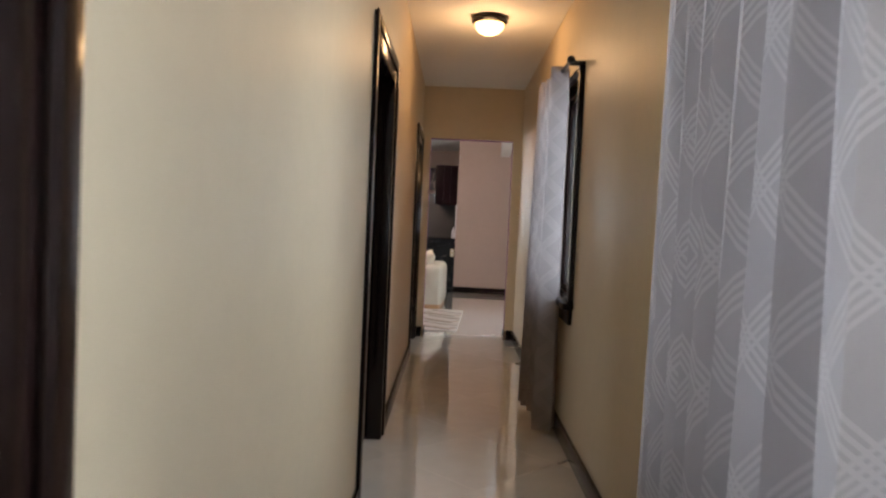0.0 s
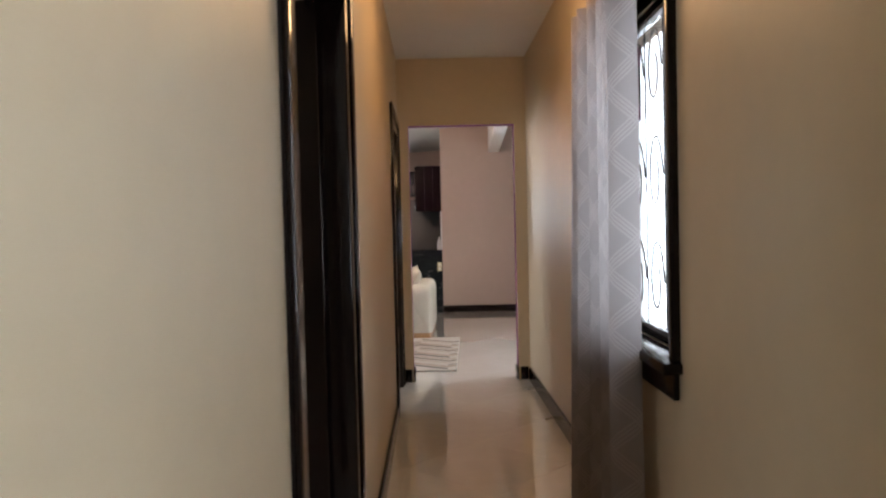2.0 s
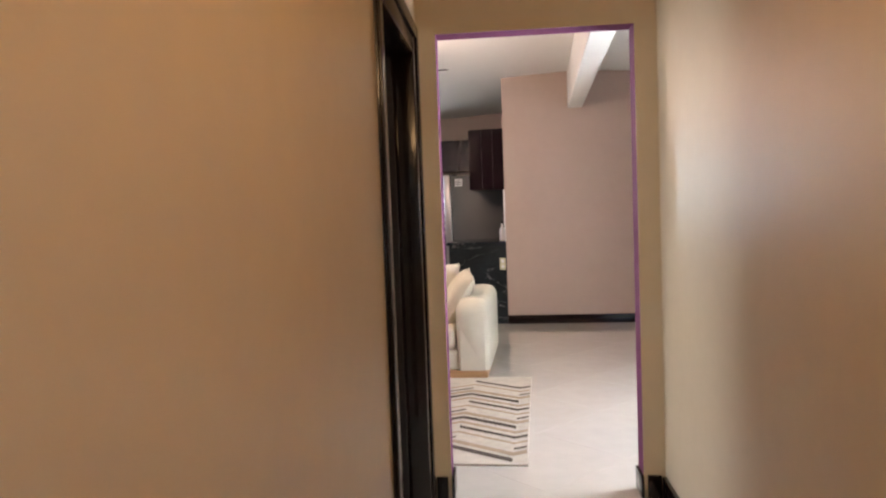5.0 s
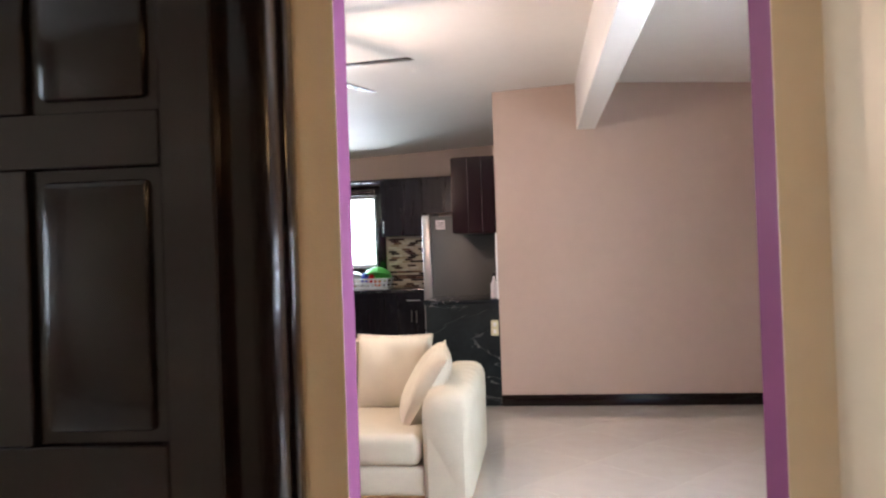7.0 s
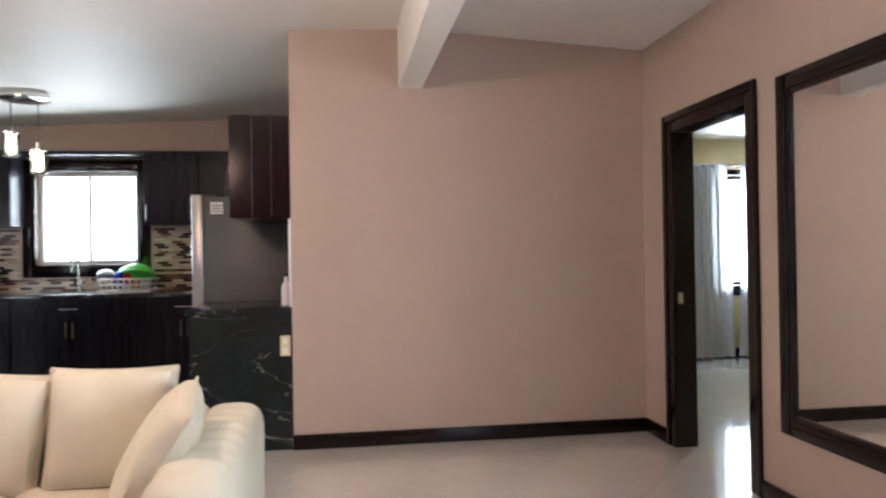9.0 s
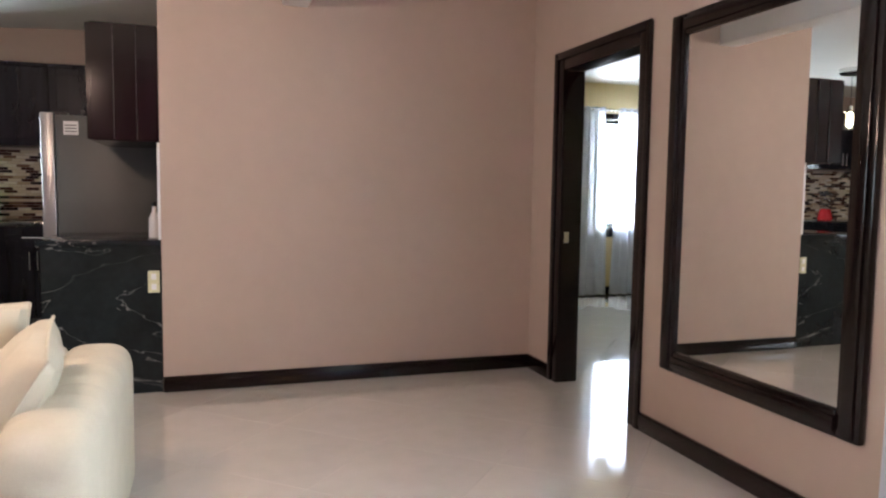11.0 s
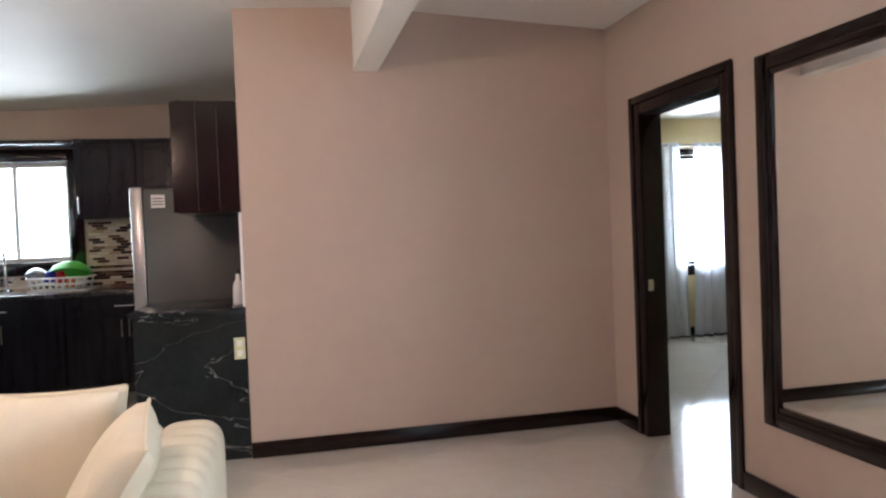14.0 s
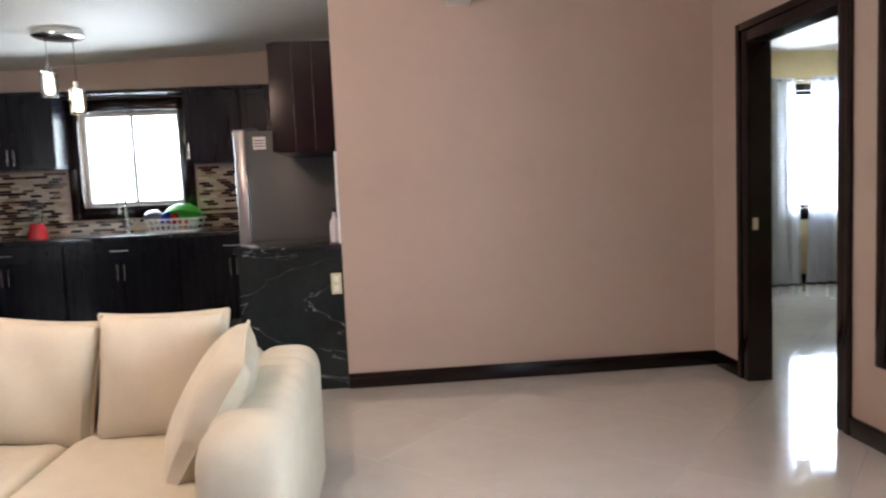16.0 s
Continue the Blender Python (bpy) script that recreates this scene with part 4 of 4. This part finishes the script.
# dish rack with dishes
rk = thing("dish_rack", ROOM @ pose(-1.72, 2.62, CT + 0.002), "white plastic dish rack on the worktop", "dish rack")
part("tray", boxed(-0.24, 0.24, -0.17, 0.17, 0.0, 0.02, 0.006), WHITE_PLASTIC, rk)
for k in range(9):
    x = -0.2 + k * 0.05
    for y in (-0.15, 0.15):
        part("bar", rod(bmesh.new(), (x, y, 0.02), (x * 1.12, y * 1.1, 0.125), 0.008, n=8), WHITE_PLASTIC, rk)
for z, s in ((0.125, 1.12), (0.07, 1.06)):
    p = [(-0.215 * s, -0.15 * s, z), (0.215 * s, -0.15 * s, z), (0.215 * s, 0.15 * s, z), (-0.215 * s, 0.15 * s, z), (-0.215 * s, -0.15 * s, z)]
    part("rim", tube(bmesh.new(), p, 0.009), WHITE_PLASTIC, rk)


def bowl(name, m, r, h, mat, label):
    bm = lathe(bmesh.new(), [(r * 0.45, 0), (r * 0.8, h * 0.35), (r, h), (r * 0.96, h), (r * 0.75, h * 0.4), (r * 0.4, 0.01)], 28)
    return solid(name, bm, mat, m, label, name.replace("_", " "))


bowl("bowl", ROOM @ pose(-1.64, 2.63, CT + 0.25, 180 - 18), 0.18, 0.10, GREEN, "upturned green plastic bowl in dish rack")
bowl("cup", ROOM @ pose(-1.79, 2.56, CT + 0.195, 168), 0.055, 0.10, BLUE, "upturned blue plastic cup in dish rack")
bowl("cup", ROOM @ pose(-1.70, 2.52, CT + 0.185, 172), 0.05, 0.10, RED, "upturned red plastic cup in dish rack")
bowl("cup", ROOM @ pose(-1.62, 2.51, CT + 0.13, 176), 0.045, 0.09, ORANGE, "upturned orange plastic cup in dish rack")
bowl("saucepan", ROOM @ pose(-1.92, 2.62, CT + 0.21, 160), 0.09, 0.06, STEEL, "upturned steel pan in dish rack")

# red blender
bd = thing("blender", ROOM @ pose(-3.02, 2.66, CT + 0.001), "red kitchen blender with clear glass jug", "blender")
part("base", lathe(bmesh.new(), [(0.085, 0), (0.085, 0.03), (0.07, 0.10), (0.06, 0.14)], 24), RED, bd)
part("jug", lathe(bmesh.new(), [(0.05, 0.14), (0.07, 0.30), (0.075, 0.32), (0.07, 0.32), (0.046, 0.15)], 24), GLASS, bd)
part("lid", lathe(bmesh.new(), [(0.074, 0.322), (0.074, 0.34), (0.03, 0.345), (0.025, 0.37)], 24), BLACK, bd)

# refrigerator, its door towards the kitchen
fr = thing("refrigerator", ROOM @ pose(-0.78, 0.84, 0), "grey steel refrigerator with white energy sticker", "refrigerator")
part("body", boxed(0.09, 0.74, 0, 0.72, 0.065, 1.73, 0.008), FRIDGE_SIDE, fr)
part("door", boxed(0.0, 0.085, 0.002, 0.718, 0.62, 1.745, 0.012), STEEL, fr)
part("door", boxed(0.0, 0.085, 0.002, 0.718, 0.085, 0.61, 0.012), STEEL, fr)
part("hinge_cover", boxed(0.05, 0.16, 0.03, 0.10, 1.731, 1.752, 0.004), BLACK, fr)
part("sticker", boxed(0.14, 0.23, -0.002, 0.0005, 1.60, 1.69), WHITE_PLASTIC, fr, "white paper sticker")
for k in range(3):
    part("sticker_print", boxed(0.15, 0.22, -0.003, -0.0021, 1.62 + k * 0.02, 1.627 + k * 0.02), FRIDGE_SIDE, fr, "unreadable grey print")
for k in range(2):
    part("foot", rod(bmesh.new(), (0.15 + 0.5 * k, 0.1, FL), (0.15 + 0.5 * k, 0.1, 0.067), 0.02), BLACK, fr)

# marble bar with cupboard over it
bar = thing("kitchen_bar", ROOM @ pose(0, 0, 0), "black veined marble bar at the partition's end", "kitchen bar")
part("front_panel", boxed(-0.635, -0.003, 0.012, 0.05, FL + 0.001, CT - 0.035), MARBLE, bar)
part("side_panel", boxed(-0.635, -0.60, 0.051, 0.74, FL + 0.001, CT - 0.035), MARBLE, bar)
part("worktop", boxed(-0.66, -0.003, 0.0, 0.76, CT - 0.034, CT, 0.004), MARBLE, bar)
ol = thing("wall_outlet", ROOM @ pose(-0.045, 0.012, 0.71), "pale cream outlet plate on the marble bar", "outlet")
part("plate", boxed(-0.032, 0.032, -0.008, -0.0005, -0.065, 0.065, 0.003), OUTLET, ol)
for z in (-0.03, 0.03):
    part("socket", boxed(-0.014, 0.014, -0.010, -0.0075, z - 0.018, z + 0.018, 0.002), WHITE_PLASTIC, ol)
oc = thing("wall_cabinet", ROOM @ pose(-0.36, 0.80, 1.525, 0, 0, -90), "dark walnut wall cabinet hung above the bar", "cabinet", "kitchen wall cabinets")
part("body", boxed(0.0, 0.78, 0.0, 0.355, 0, 0.66, 0.003, 1), DARK_WOOD, oc)
for k in range(2):
    dd = part("door", shaker(0.004 + k * 0.388, 0.388 + k * 0.388, 0.006, 0.654), DARK_WOOD, oc)
    handle(dd, 0.36 + k * 0.06, -0.02, 0.05, 0.20)
for x in (0.12, 0.24):
    part("end_moulding", boxed(0.779, 0.787, x - 0.002, x + 0.002, 0.01, 0.65), BLACK, oc)
# white strip stands in for the lit wall glimpsed between cabinet and bar
solid("lit_gap_strip", boxed(-0.016, -0.001, -0.003, 0.011, CT + 0.002, 1.52), WHITE_PLASTIC, ROOM, "narrow white strip standing in for a lit gap", "trim", "structure")
bt = thing("bottle", ROOM @ pose(-0.05, 0.2, CT + 0.001), "slim clear bottle on the marble bar", "bottle")
part("body", lathe(bmesh.new(), [(0.03, 0), (0.032, 0.01), (0.032, 0.12), (0.012, 0.16), (0.012, 0.19)], 20), WHITE_PLASTIC, bt)
part("cap", lathe(bmesh.new(), [(0.014, 0.19), (0.014, 0.21), (0.01, 0.215)], 16), BLACK, bt)

# pendants
PC = RIDGE - 0.045 * (0.78 + 2.27)
pd = thing("pendant_light", ROOM @ pose(-2.21, 1.55, PC), "round chrome canopy with two lit glass pendants", "pendant light")
part("canopy", lathe(bmesh.new(), [(0.19, 0.015), (0.19, -0.035), (0.17, -0.045), (0.10, -0.047)], 36), CHROME, pd, "polished chrome canopy")
for dx, dy, z in ((-0.10, 0.0, 2.22), (0.12, -0.03, 2.075)):
    zz = z - PC
    part("cord", rod(bmesh.new(), (dx, dy, zz + 0.10), (dx, dy, -0.04), 0.003, n=8), BLACK, pd)
    part("socket", rod(bmesh.new(), (dx, dy, zz + 0.09), (dx, dy, zz + 0.15), 0.022), CHROME, pd)
    sh = part("shade", lathe(bmesh.new(), [(0.03, 0.10), (0.066, 0.092), (0.068, -0.095), (0.055, -0.10), (0.05, -0.09), (0.05, 0.08)], 10, (dx, dy, zz)), GLASS, pd, "faceted clear glass shade")
    sh.visible_shadow = False
    part("bulb", lathe(bmesh.new(), [(0.01, 0.085), (0.03, 0.06), (0.034, -0.05), (0.01, -0.075)], 16, (dx, dy, zz)), PENDANT_GLOW, sh, "glowing core")

# bed corner in the bedroom
bed = thing("bed", RFLOOR @ pose(5.25, 0.9, 0), "bed with dark grey bedding", "bed")
part("mattress", boxed(0, 1.3, 0, 1.7, 0.25, 0.55, 0.06, 3), GREY_BED, bed)
part("base", boxed(0.03, 1.28, 0.03, 1.67, 0.002, 0.25, 0.01), DARK_WOOD, bed)

# neighbour's wall outside the hall windows
solid("garden_wall", boxed(3.6, 3.8, -6, 7.0, -0.5, 2.3, 0.02, 1), CREAM_RENDER, HALL, "sunlit cream rendered garden wall", "garden wall", "structure")

# ---------------- floor tiles ----------------
floor = solid("floor", boxed(-5.2, 7.4, -0.75, 16.6, -0.10, -0.011), GROUT, HALL, "polished cream porcelain tile floor", "floor", "structure")
TS = 0.6
tile_mesh = mesh_of("tile", boxed(0.0005, TS - 0.0005, 0.0005, TS - 0.0005, -0.0115, 0.0, 0.0003, 1), TILE)
D45 = pose(0.12, 0.35, 0, 0, 0, 45)
for i in range(-14, 40):
    for j in range(-14, 40):
        m = D45 @ pose(i * TS, j * TS, 0)
        x, y, _ = m @ Vector((TS / 2, TS / 2, 0))
        hall = XL - 0.2 < x < XR + 0.2 and -0.7 < y < 8.0
        living = -4.9 < x < 2.7 and 7.9 < y < 15.7
        bedroom = 2.6 < x < 6.9 and 9.9 < y < 15.8
        side = -3.2 < x < XL and 2.4 < y < 8.0
        if hall or living or bedroom or side:
            tl = new("tile", tile_mesh)
            tl.parent = floor
            tl.matrix_world = m
